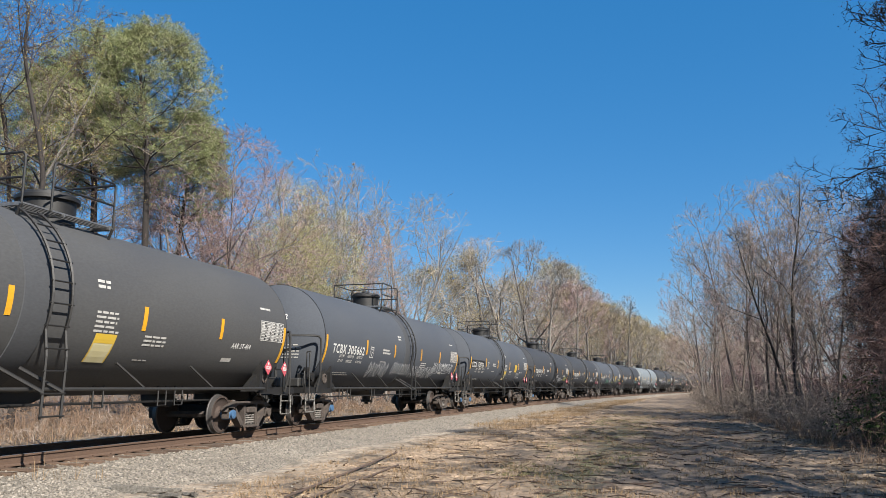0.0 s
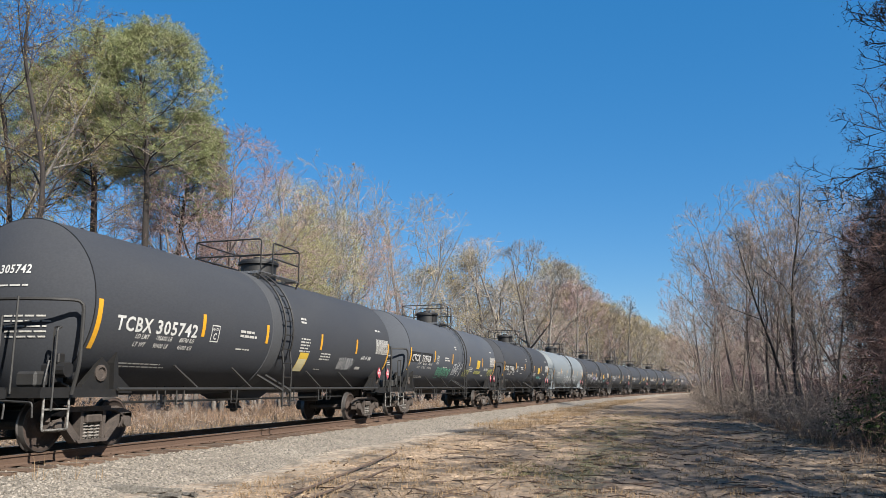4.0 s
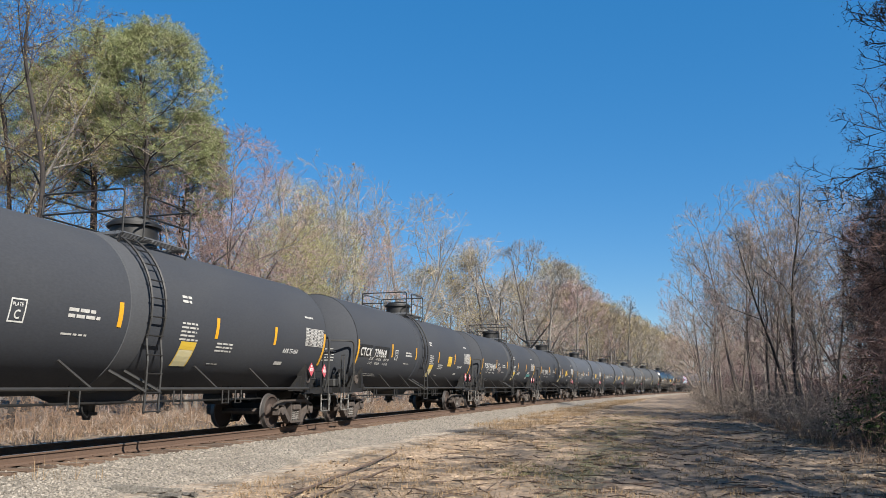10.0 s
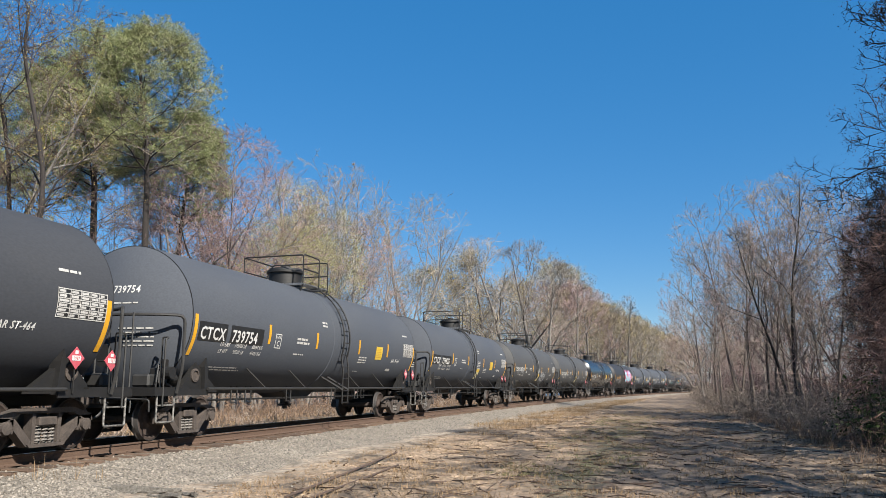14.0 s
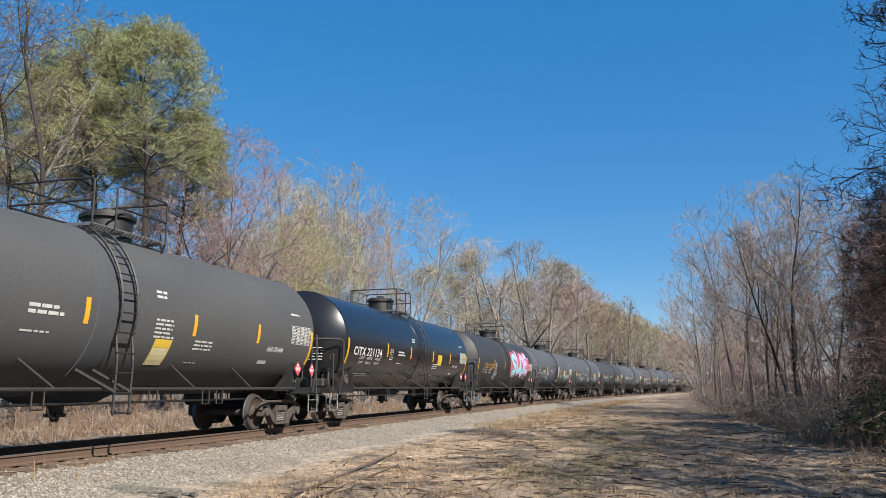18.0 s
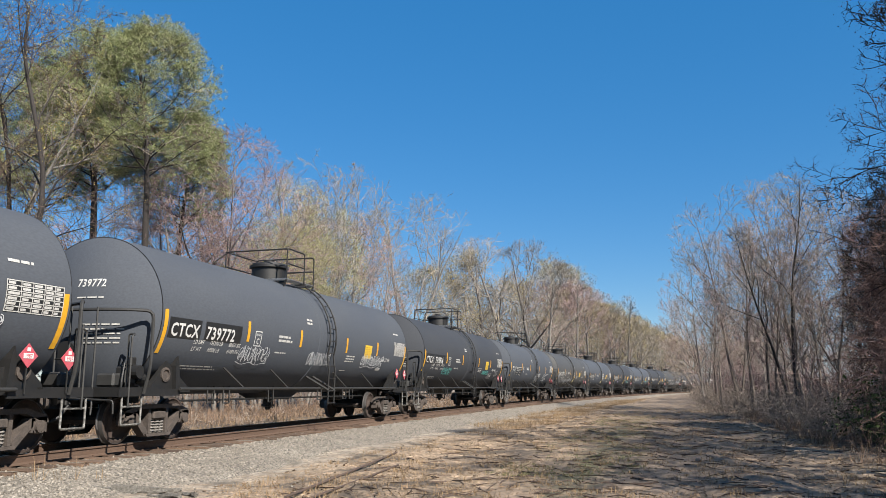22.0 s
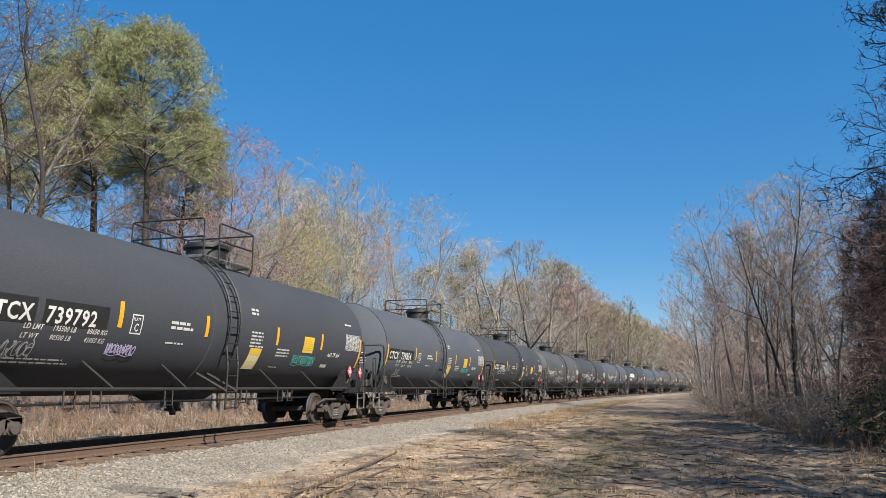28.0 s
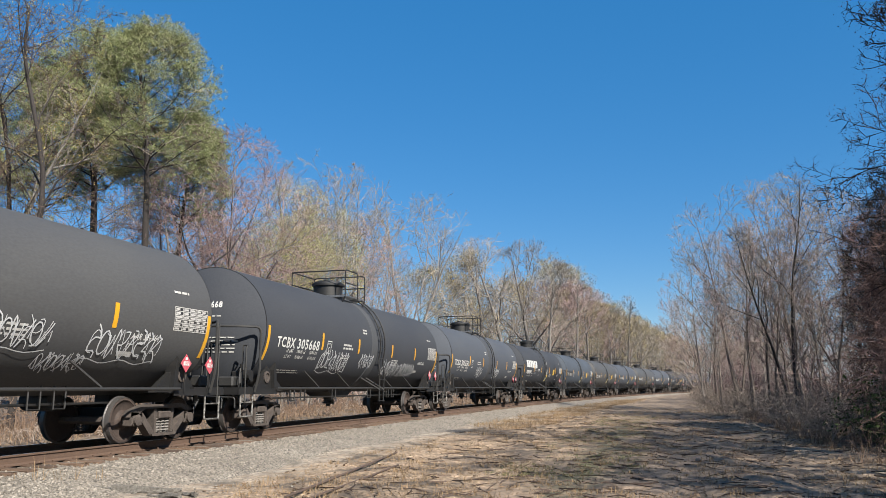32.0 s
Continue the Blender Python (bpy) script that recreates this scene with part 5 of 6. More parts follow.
def build_train():
    loads = {mark: load_meshes(mark) for mark in LOADS}
    forms = [car_prototype(-0.50, 0.86, 1, True), car_prototype(0.44, -0.43, -1, False)]
    bg = bogie_prototype()
    for form in forms:
        for s in (-1, 1):
            b = copy_thing(bg, pose(0, s * BOGIES / 2, 0))
            b.parent = form
    for o in (bg, *bg.children_recursive):
        bpy.data.objects.remove(o)
    tanks = {p: tank_mesh(p) for p in {c[2] for c in CARS}}
    words = {"grey_paint": "dull dark grey", "brown_grey_paint": "dusty brownish grey", "dark_paint": "dark charcoal", "gloss_black_paint": "glossy black", "charcoal_paint": "plain black",
             "pale_paint": "pale blue-grey", "blue_grey_paint": "dull blue-grey"}
    cars, blue = [], {}
    for i, (mark, number, paint, style, tags) in enumerate(CARS):
        # the ladder stands behind the manway on these, before it on the rest
        car = copy_thing(forms[1 if i in (1, 3, 5, 6, 7, 8, 13, 17, 20, 21, 22, 28, 29, 30) else 0], Matrix())
        for o in car.children:
            if o.name.startswith("tank"):
                o.data = tanks[paint]
            elif mark == "UTLX" and o.name.startswith(("label_panel", "square_panel", "stencil")):
                for k in o.children:
                    bpy.data.objects.remove(k)
                bpy.data.objects.remove(o)
            elif mark == "TCBX" and o.name.startswith("square_panel"):
                for k in o.children:
                    bpy.data.objects.remove(k)
                bpy.data.objects.remove(o)
            elif style == "faded" and o.name.startswith(("side_handrail", "handrail_strut", "body_bolster", "end_walkway", "label_panel", "square_panel", "stencil")):
                if o.name.startswith(("label_panel", "square_panel", "stencil")):
                    for k in o.children:
                        bpy.data.objects.remove(k)
                    bpy.data.objects.remove(o)
                else:
                    o.data = o.data.copy()
                    o.data.materials[0] = M["pale_paint"]
        if i in BLUE_CAPS:
            # bearing caps repainted blue on the leading or trailing bogie
            which, end = BLUE_CAPS[i]
            b = [o for o in car.children if o.name.startswith("bogie")][which]
            for o in b.children:
                if o.name.startswith("bearing_cap") and o.data.vertices[0].co.x > 0 and o.data.vertices[0].co.y * end >= 0:
                    o.data = blue.setdefault(o.data, o.data.copy())
                    o.data.materials[0] = M["blue_cap"]
        if i >= 32:
            # these wagons stay far down the line
            small = ("rung", "stencil", "pipe_hanger", "head_stencil", "coil_spring", "grab_iron", "handrail_post", "brake_beam", "small_plate", "bearing_cap", "air_hose")
            for o in car.children_recursive:
                if o.name.startswith(small):
                    bpy.data.objects.remove(o)
        else:
            for me in loads["TCBX" if mark == "TCBX" else "CTCX"]:
                share("load_stencil", me, car, Matrix(), "stencilled white load figures")
        for t in car.children:
            if t.name.startswith("tank"):
                for o in t.children:
                    band = o.name.startswith("jacket_band")
                    if band or paint in ("pale_paint", "gloss_black_paint"):
                        o.data = o.data.copy()
                        o.data.materials[0] = M["band_paint" if band and mark == "TCBX" else paint]
        letter = {"white": "white_letter", "patch": "white_letter", "faded": "worn_white", "ochre": "ochre_letter"}[style]
        if mark == "bars":
            bm = bmesh.new()
            for k in range(6):
                rect(bm, k * 0.62, 0, k * 0.62 + 0.5, 0.5)
            part("emblem_bars", on_tank(bm, -6.8, -3), "white_letter", car, "large white block marking")
            bm = bmesh.new()
            bars(bm, 0, 0, 2.0, 0.2, 1, 3)
            part("stencil", on_tank(bm, -6.8, -17), "worn_white", car)
        else:
            if style == "patch":
                bm = bmesh.new()
                rect(bm, -0.05, -0.06, 1.10, 0.36)
                rect(bm, 1.26, -0.06, 2.80, 0.36)
                part("lettering_patch", on_tank(bm, -7.42, -14.5, 0.005), "patch_black", car, "black patch behind the lettering")
            small = style == "faded"
            lines = ((mark, -7.40, 1.02), (number, -6.10, 1.18)) if style == "patch" else ((mark, -7.12, 1.06), (number, -5.94, 1.42))
            if small:
                lines = ((mark, -6.7, 0.78), (number, -5.78, 1.05))
            if style == "ochre":
                lines = ((mark, -6.28, 1.12), (number, -5.06, 0.97))
            for text, y, ln in lines:
                bm = bmesh.new()
                w = word(bm, text, 0.0, 0, 0, 0.25 if small else 0.28)
                for v in bm.verts:
                    v.co.x *= ln / w
                part("lettering", on_tank(bm, y, -15, 0.009), letter, car, "ochre painted block letters" if style == "ochre" else "white painted block letters on the tank")
            bm = bmesh.new()
            word(bm, number, 0.0, 0, 0, 0.16)
            for v in bm.verts:
                x, z = v.co.x - 0.02, 3.1 + v.co.y
                rr = min(0.98, math.hypot(x, z - AXIS_Z) / (RADIUS * 0.99))
                v.co = Vector((x, -7.752 - head_depth(rr), z))
            part("end_number", bm, letter, car)
        if mark in ("UTLX", "CITX"):
            # their stripes and notices stand elsewhere
            for o in car.children:
                y0 = o.data.vertices[0].co.y if o.type == "MESH" else 0.0
                if o.name.startswith("reflective_stripe") and -5 < y0 < 0:
                    o.matrix_basis = pose(0, 0.38 if y0 < -3 else 0.22, 0)
                elif o.name.startswith("square_panel"):
                    o.matrix_basis = pose(0, -0.84, 0)
                elif o.name.startswith("clearance_box"):
                    o.matrix_basis = pose(0, 0.32, 0)
        if mark == "UTLX":
            for o in [c for c in car.children if c.name.startswith("reflective_stripe") and 1.5 < c.data.vertices[0].co.y < 5]:
                bpy.data.objects.remove(o)
        for colour, y, ang, w, h, seed in tags:
            if colour == "piece":
                mural(car, y, ang, w, h)
                bm = bmesh.new()
                word(bm, "CRAFT.", 0.0, 0, 0, 0.2, 0.6)
                part("graffiti", on_tank(bm, y + w * 0.47, ang + 12, 0.012, 0.1), "spray_white", car, "white sprayed word beside the mural")
            elif colour == "bubble":
                part("graffiti", on_tank(bubbles(w, h, seed), y, ang - math.degrees(h / 2 / RADIUS), 0.011, 0.1), "spray_white", car, "white outlined graffiti shapes")
            else:
                part("graffiti", on_tank(scribble(w, h, seed), y, ang - math.degrees(h / 2 / RADIUS), 0.011, 0.1), "spray_" + colour, car, "sprayed scribble")
        tagged(car, words[paint] + " railway tank wagon on two bogies" + (" with graffiti" if tags else ""), "tank wagon", "wagons of the train")
        cars.append(car)
    for form in forms:
        for o in (form, *form.children_recursive):
            bpy.data.objects.remove(o)
    return cars


TRAIN = build_train()


# ---- trees ----
class Growth:
    """Collects tapered limbs as thin tubes."""

    def __init__(self, seed):
        self.r, self.v, self.f, self.tips = random.Random(seed), ([], []), ([], []), []

    def tube(self, which, pts, radii, sides, pointed=False):
        v, f = self.v[which], self.f[which]
        k0, last = len(v), len(pts) - 1
        for i, q in enumerate(pts):
            if pointed and i == last:
                v.append(tuple(q))
                break
            d = (pts[min(i + 1, last)] - pts[max(i - 1, 0)]).normalized()
            u = d.orthogonal().normalized()
            w = d.cross(u)
            for k in range(sides):
                a = k * math.tau / sides
                v.append(tuple(q + (u * math.cos(a) + w * math.sin(a)) * radii[i]))
        for i in range(last):
            for k in range(sides):
                a, b = k0 + i * sides + k, k0 + i * sides + (k + 1) % sides
                f.append((a, b, k0 + last * sides) if pointed and i == last - 1 else (a, b, b + sides, a + sides))

    def limb(self, q, d, length, radius, level, spec):
        r = self.r
        n = spec["segs"][level]
        pts, radii, dirs = [q.copy()], [radius], [d.copy()]
        d = d.copy()
        for i in range(n):
            w = spec["wobble"][level]
            bow = spec["bow"] * math.cos(math.pi * spec["bends"] * i / n) if level == 0 else 0.0
            d = (d + Vector((r.gauss(bow, w), r.gauss(0, w), r.gauss(0, w))) + Vector((0, 0, spec["up"][level]))).normalized()
            nxt = q + d * (length / n)
            if level and spec["crown"]:
                cz, wide, high = spec["crown"]
                if math.hypot(nxt.x, nxt.y) ** 2 / wide ** 2 + (nxt.z - cz) ** 2 / high ** 2 > r.uniform(0.85, 1.12) and nxt.z > cz * 0.7:
                    break
            q = nxt
            pts.append(q.copy())
            radii.append(max(spec["thin"], radius * (1 - (i + 1) / n * spec["taper"][level])))
            dirs.append(d.copy())
        n = len(pts) - 1
        if not n:
            return
        self.tube(0 if level < spec["wood"] else 1, pts, radii, spec["sides"][level], level >= spec["wood"])
        if level == len(spec["segs"]) - 1:
            self.tips.append((q, d))
            return
        kids = spec["kids"][level]
        lo = spec["from"][level]
        for k in range(kids):
            t = lo + (1 - lo) * (k + r.random()) / kids
            i = min(int(t * n), n - 1)
            fr = t * n - i
            base = pts[i].lerp(pts[i + 1], fr)
            dd = dirs[i + 1]
            az = k * 2.4 + r.uniform(-0.6, 0.6)
            u = dd.orthogonal().normalized()
            side = (u * math.cos(az) + dd.cross(u) * math.sin(az)).normalized()
            ang = radians(r.uniform(*spec["angle"][level]))
            nd = (dd * math.cos(ang) + side * math.sin(ang)).normalized()
            shape = spec["shape"](t) if level == 0 else (1.15 - 0.65 * t)
            self.limb(base, nd, length * spec["ratio"][level] * shape * r.uniform(0.75, 1.2), max(spec["thin"], radii[i] * spec["fine"][level]), level + 1, spec)


def spec_of(**kw):
    s = dict(segs=(8, 6, 4, 2), wobble=(0.05, 0.09, 0.10, 0.10, 0.1), up=(0.02, 0.045, 0.025, 0.01, 0.0), taper=(0.94, 0.95, 0.8, 0.6, 0.5), thin=0.0095, bow=0.0, bends=1.0, crown=None, wide=0.36,
             sides=(8, 5, 3, 3, 3), kids=(10, 10, 12), angle=((22, 52), (25, 55), (25, 55), (28, 60)), ratio=(0.62, 0.46, 0.52, 0.5),
             fine=(0.45, 0.5, 0.6, 0.7), wood=2, shape=lambda t: 1.1 - 0.35 * t, **{"from": (0.26, 0.2, 0.15, 0.15)})
    s.update(kw)
    return s


def tree_prototype(seed, height, radius, spec, wood, twigs, leaf=None, lean=0.05, stems=1, name="bare_tree", leaves_per=0, leaf_size=0.06, leaf_spread=0.15):
    g = Growth(seed)
    spec = dict(spec, crown=(0.58 * height, spec["wide"] * height, 0.46 * height)) if spec["wide"] else spec
    for k in range(stems):
        d = Vector((g.r.gauss(0, lean), g.r.gauss(0, lean), 1)).normalized()
        off = Vector((g.r.gauss(0, 0.25), g.r.gauss(0, 0.25), -0.15)) if stems > 1 else Vector((0, 0, -0.15))
        g.limb(off, d, height * (1 if k == 0 else g.r.uniform(0.6, 0.95)), radius * (1 if k == 0 else 0.75), 0, spec)
    out = [flat_mesh("trunk", g.v[0], g.f[0], [wood], True), flat_mesh("crown", g.v[1], g.f[1], [twigs])]
    if leaf:
        rng = np.random.default_rng(seed)
        tips = np.array([tuple(q) for q, d in g.tips])
        c = np.repeat(tips, leaves_per, 0)
        c = c + rng.normal(0, leaf_spread, c.shape)
        a, b = rng.normal(0, 1, c.shape), rng.normal(0, 1, c.shape)
        a /= np.linalg.norm(a, axis=1)[:, None]
        b -= a * (a * b).sum(1)[:, None]
        b /= np.linalg.norm(b, axis=1)[:, None]
        sz = leaf_size * rng.uniform(0.6, 1.3, (len(c), 1))
        v = np.stack([c - b * sz * 0.6, c + a * sz, c + b * sz * 0.6, c - a * sz], 1).reshape(-1, 3)
        k = np.arange(len(c)) * 4
        out.append(flat_mesh("foliage", v.tolist(), np.stack([k, k + 1, k + 2, k + 3], -1).tolist(), [leaf]))
    return out


def pine_prototype(seed, height, radius, first=0.5, wide=0.17):
    """An old pine: bare lower trunk, rounded crown of level limbs, feathery tufts of needles."""
    sp = spec_of(segs=(12, 7, 4), wobble=(0.03, 0.13, 0.22), up=(0.02, 0.05, 0.08), kids=(58, 13), ratio=(0.30, 0.40), sides=(8, 5, 3), angle=((50, 92), (30, 75)), taper=(0.85, 0.9, 0.8),
                 wood=2, fine=(0.3, 0.45), thin=0.014, shape=lambda t: 1.0, crown=(0.745 * height, wide * height, 0.25 * height), **{"from": (first, 0.3)})
    g = Growth(seed)
    g.limb(Vector((0, 0, -0.2)), Vector((0.01, 0, 1)), height * 0.97, radius, 0, sp)
    rng = np.random.default_rng(seed)
    tips = np.array([tuple(q) for q, d in g.tips])
    dirs = np.array([tuple(d) for q, d in g.tips])
    k = 10
    c = np.repeat(tips, k, 0) + rng.normal(0, 1, (len(tips) * k, 3)) * np.array([0.22, 0.22, 0.12]) - np.repeat(dirs, k, 0) * rng.random((len(tips) * k, 1)) * 0.9
    n, per = len(c), 13
    cc = np.repeat(c, per, 0) + rng.normal(0, 0.06, (n * per, 3))
    d = rng.normal(0, 1, (n * per, 3)) + np.array([0, 0, 0.5])
    d /= np.linalg.norm(d, axis=1)[:, None]
    w = np.cross(d, rng.normal(0, 1, d.shape))
    w /= np.linalg.norm(w, axis=1)[:, None]
    ln = rng.uniform(0.10, 0.21, (n * per, 1))
    v = np.stack([cc - w * 0.014, cc + w * 0.014, cc + d * ln], 1).reshape(-1, 3)
    k = np.arange(n * per) * 3
    return [flat_mesh("trunk", g.v[0], g.f[0], ["dark_bark"], True), flat_mesh("branchwork", g.v[1], g.f[1], ["twig"]),
            flat_mesh("needle_crown", v.tolist(), np.stack([k, k + 1, k + 2], -1).tolist(), ["needles"])]


def plant(meshes, x, y, turn=0.0, size=1.0, name="bare_tree", label="", category="tree", group="", tall=1.0, tilt=0.0, sway=0.0):
    """tilt leans it along the track, sway across it (positive to +x)."""
    e = new(name)
    e.matrix_basis = (Matrix.Translation((x, y, float(ground_height(x, y)))) @ Matrix.Rotation(radians(sway), 4, "Y") @ pose(0, 0, 0, tilt, 0, turn)
                      @ Matrix.Diagonal((size, size, size * tall, 1)))
    for me in meshes:
        ob = new(me.name.split(".")[0], me)
        ob.parent = e
    return tagged(e, label, category, group)


def heading(bearing, dist):
    """A place at dist metres from the eye, bearing degrees to the left of the track's line."""
    a = radians(bearing)
    return -math.sin(a) * dist, math.cos(a) * dist


def build_trees():
    rng = random.Random(77)
    # spreading crowns, thin upright stems, low forks, reddish, budding, dark, and simpler ones for the depth of the wood: all ten metres high
    full = dict(segs=(8, 7, 5, 3, 2), kids=(8, 7, 6, 3), fine=(0.55, 0.55, 0.6, 0.7), sides=(7, 4, 3, 3, 3), wobble=(0.06, 0.13, 0.17, 0.19, 0.2), up=(0.02, 0.07, 0.05, 0.03, 0.0), thin=0.0065,
                angle=((30, 60), (25, 55), (25, 60), (30, 65)), ratio=(0.58, 0.46, 0.48, 0.5), wide=0.40, **{"from": (0.2, 0.22, 0.15, 0.1)})

    def kind(seed, radius, wood, twigs, leaf=None, stems=1, lean=0.05, n=0, size=0.05, spread=0.12, **kw):
        return tree_prototype(seed, 10, radius, spec_of(**dict(full, **kw)), wood, twigs, leaf, lean, stems, leaves_per=n, leaf_size=size, leaf_spread=spread)

    broad = [kind(100 + k, 0.17, "bark", "twig", kids=(10, 8, 7, 3)) for k in range(3)]
    rbroad = kind(110, 0.15, "bark", "red_twig", wide=0.36)
    upright = dict(angle=((12, 34), (20, 46), (24, 52), (28, 60)), ratio=(0.55, 0.42, 0.46, 0.5), wide=0.26)
    stems = [kind(130 + k, 0.075, "bark", "twig", stems=3 + k, lean=0.09, kids=(7, 6, 5, 3), fine=(0.5, 0.55, 0.6, 0.7), **upright) for k in range(2)]
    forked = [kind(171 + 4 * k, 0.13, "bark", "twig", stems=2, lean=0.22, kids=(5, 7, 6, 4), **dict(upright, wide=0.5, angle=((25, 48), (24, 50), (26, 56), (30, 62)), ratio=(0.8, 0.42, 0.46, 0.5))) for k in range(2)]
    ruddy = [kind(200 + k, 0.13, "bark", "red_twig", stems=2, lean=0.16, wide=0.46, thin=0.006, kids=(10, 9, 8, 3), angle=((35, 68), (30, 65), (30, 65), (30, 68)), up=(0.02, 0.03, 0.02, 0.0, -0.02)) for k in range(2)]
    budding = [kind(300 + k, 0.10, "bark", "twig", "bud", stems=2, lean=0.12, n=9, size=0.022, spread=0.12, kids=(10, 8, 7, 3), wide=0.30) for k in range(2)]
    slim = [kind(400 + k, 0.065, "brown_bark", "red_twig" if k == 1 else "brown_twig", kids=(14, 8, 6, 3), wide=0.27, angle=((22, 50), (25, 55), (26, 58), (30, 62)), ratio=(0.42, 0.44, 0.46, 0.5), **{"from": (0.14, 0.2, 0.15, 0.1)}) for k in range(3)]
    airy = [kind(430 + k, 0.075, "brown_bark", "brown_twig", stems=2, lean=0.09, kids=(12, 7, 6, 3), wide=0.32, thin=0.0055, angle=((25, 58), (25, 55), (26, 60), (30, 65)), ratio=(0.46, 0.44, 0.46, 0.5)) for k in range(3)]
    gaunt = [tree_prototype(450 + k, 13, 0.13, spec_of(kids=(10, 8, 10), angle=((25, 52), (25, 55), (25, 58), (25, 60)), wobble=(0.05, 0.14, 0.2, 0.22, 0.2), ratio=(0.38, 0.44, 0.52), taper=(0.85, 0.85, 0.8, 0.6, 0.5), thin=0.008,
             bow=-0.03, bends=1.6, **{"from": (0.42, 0.2, 0.15, 0.1)}), "dark_bark", "twig") for k in range(2)]
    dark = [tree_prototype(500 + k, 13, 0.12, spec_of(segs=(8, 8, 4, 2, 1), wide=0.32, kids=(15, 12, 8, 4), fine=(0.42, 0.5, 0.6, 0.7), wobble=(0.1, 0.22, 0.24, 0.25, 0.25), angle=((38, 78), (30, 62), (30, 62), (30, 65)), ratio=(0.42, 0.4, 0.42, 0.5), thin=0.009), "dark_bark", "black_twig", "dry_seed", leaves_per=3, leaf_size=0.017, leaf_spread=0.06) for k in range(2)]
    simple = dict(segs=(6, 4, 2, 1), sides=(6, 4, 3, 3), kids=(10, 11, 13), thin=0.011, wide=0.40)
    far = [kind(600 + k, 0.12, "bark", "twig", **simple) for k in range(3)] + [kind(650 + k, 0.12, "bark", "red_twig", **simple) for k in range(2)]
    tan = [kind(680 + k, 0.12, "bark", "twig", "tan_bud", n=3, size=0.04, spread=0.14, **simple) for k in range(2)]
    crooked = tree_prototype(811, 13.5, 0.12, spec_of(wide=0, segs=(12, 7, 4, 2, 1), wobble=(0.06, 0.2, 0.24, 0.25, 0.2), kids=(10, 9, 8, 4), taper=(0.7, 0.85, 0.8, 0.6, 0.5), ratio=(0.42, 0.42, 0.42, 0.5),
                             angle=((25, 55), (30, 62), (30, 62), (30, 60)), bow=0.16, bends=2.1, thin=0.007), "dark_bark", "dark_twig", "tan_bud", lean=0.0, leaves_per=2, leaf_size=0.022, leaf_spread=0.08)
    bush = kind(330, 0.10, "bark", "twig", "tan_bud", stems=2, lean=0.14, n=2, size=0.024, spread=0.10, wide=0.42, kids=(8, 7, 6, 3))
    pines = [pine_prototype(700 + k, 22, 0.3, 0.60 - 0.04 * k, 0.175) for k in range(2)]

    def stand(a, d, height, me, lab, made=10.0, name="bare_tree", category="tree", group="trees beyond the track", wide=1.0, sway=0.0, turn=None):
        x, y = heading(a, d)
        size = height / made
        return plant(me, x, y, rng.uniform(0, 360) if turn is None else turn, size * wide, name, lab, category, group, tall=1 / wide, sway=sway)

    # beyond the track, from the near end to the far bend: degrees left, metres away, height
    for a, d, h, me in (
            (37.0, 46, 23.0, pines[0]), (40.8, 49, 23.9, pines[1]), (35.0, 51, 19.6, pines[0]), (43.6, 52, 21.5, pines[1])):
        stand(a, d, h, me, "tall olive-green pine with a feathery open crown", 22.0, "pine_tree", "pine tree")
    for a, d, h, turn in ((46.8, 30, 16.5, 40), (49.5, 31, 17.0, 70), (44.4, 33, 16.0, 130), (47.8, 34, 14.5, 250)):
        stand(a, d, h, crooked, "dark gnarled leafless tree beyond the track", 13.5, turn=turn)
    for a, d, h in ((50.0, 36, 16.0),):
        stand(a, d, h, bush, "slender tree with small tan spring buds")
    grey, red, bud = "slender grey leafless tree", "leafless tree with reddish-brown twigs", "slender tree with yellow-green spring buds"
    wide, lean = "leafless grey tree with a broad crown", "pale leaning tree forked low into bare limbs"
    for a, d, h, me, lab in (
            (32.0, 50, 17.7, ruddy[0], red), (34.8, 52, 16.2, ruddy[1], red), (29.5, 56, 17.3, ruddy[1], red), (36.7, 49, 13.9, ruddy[0], red),
            (33.3, 46, 14.3, ruddy[1], red), (28.6, 54, 13.4, budding[0], bud), (27.5, 58, 14.8, budding[1], bud), (30.2, 53, 12.6, budding[1], bud),
            (26.1, 62, 17.8, budding[0], bud), (26.9, 62, 19.2, stems[0], grey), (25.5, 64, 20.8, stems[1], grey), (23.0, 66, 20.6, stems[0], grey),
            (21.4, 70, 19.0, stems[1], grey), (24.2, 72, 21.1, stems[1], grey), (22.2, 68, 15.9, ruddy[0], red), (20.9, 76, 11.0, ruddy[1], red),
            (17.4, 78, 21.3, forked[0], lean), (19.2, 80, 19.4, forked[1], lean), (17.0, 88, 14.9, tan[0], bud),
            (15.0, 90, 16.1, tan[1], bud), (13.6, 96, 17.8, tan[0], bud), (12.9, 98, 20.0, broad[0], wide), (10.9, 100, 20.8, broad[1], wide),
            (8.8, 104, 20.7, broad[2], wide), (7.7, 110, 19.1, broad[0], wide), (6.1, 125, 18.5, rbroad, red), (5.0, 130, 17.7, rbroad, red),
            (3.6, 136, 15.8, tan[1], bud), (2.2, 140, 17.2, broad[1], wide), (3.0, 138, 14.7, rbroad, red), (1.5, 150, 14.1, tan[0], bud),
            (0.7, 158, 12.6, far[1], wide)):
        stand(a, d, h, me, lab)
    # the wood behind them stays below the crowns in front
    skyline = ((-1.8, 0.055), (-0.1, 0.071), (1.8, 0.098), (4.2, 0.107), (6.6, 0.136), (8.2, 0.182), (12.8, 0.189), (18.4, 0.158))
    crest = lambda a: float(np.interp(a, [q[0] for q in skyline], [q[1] for q in skyline]))
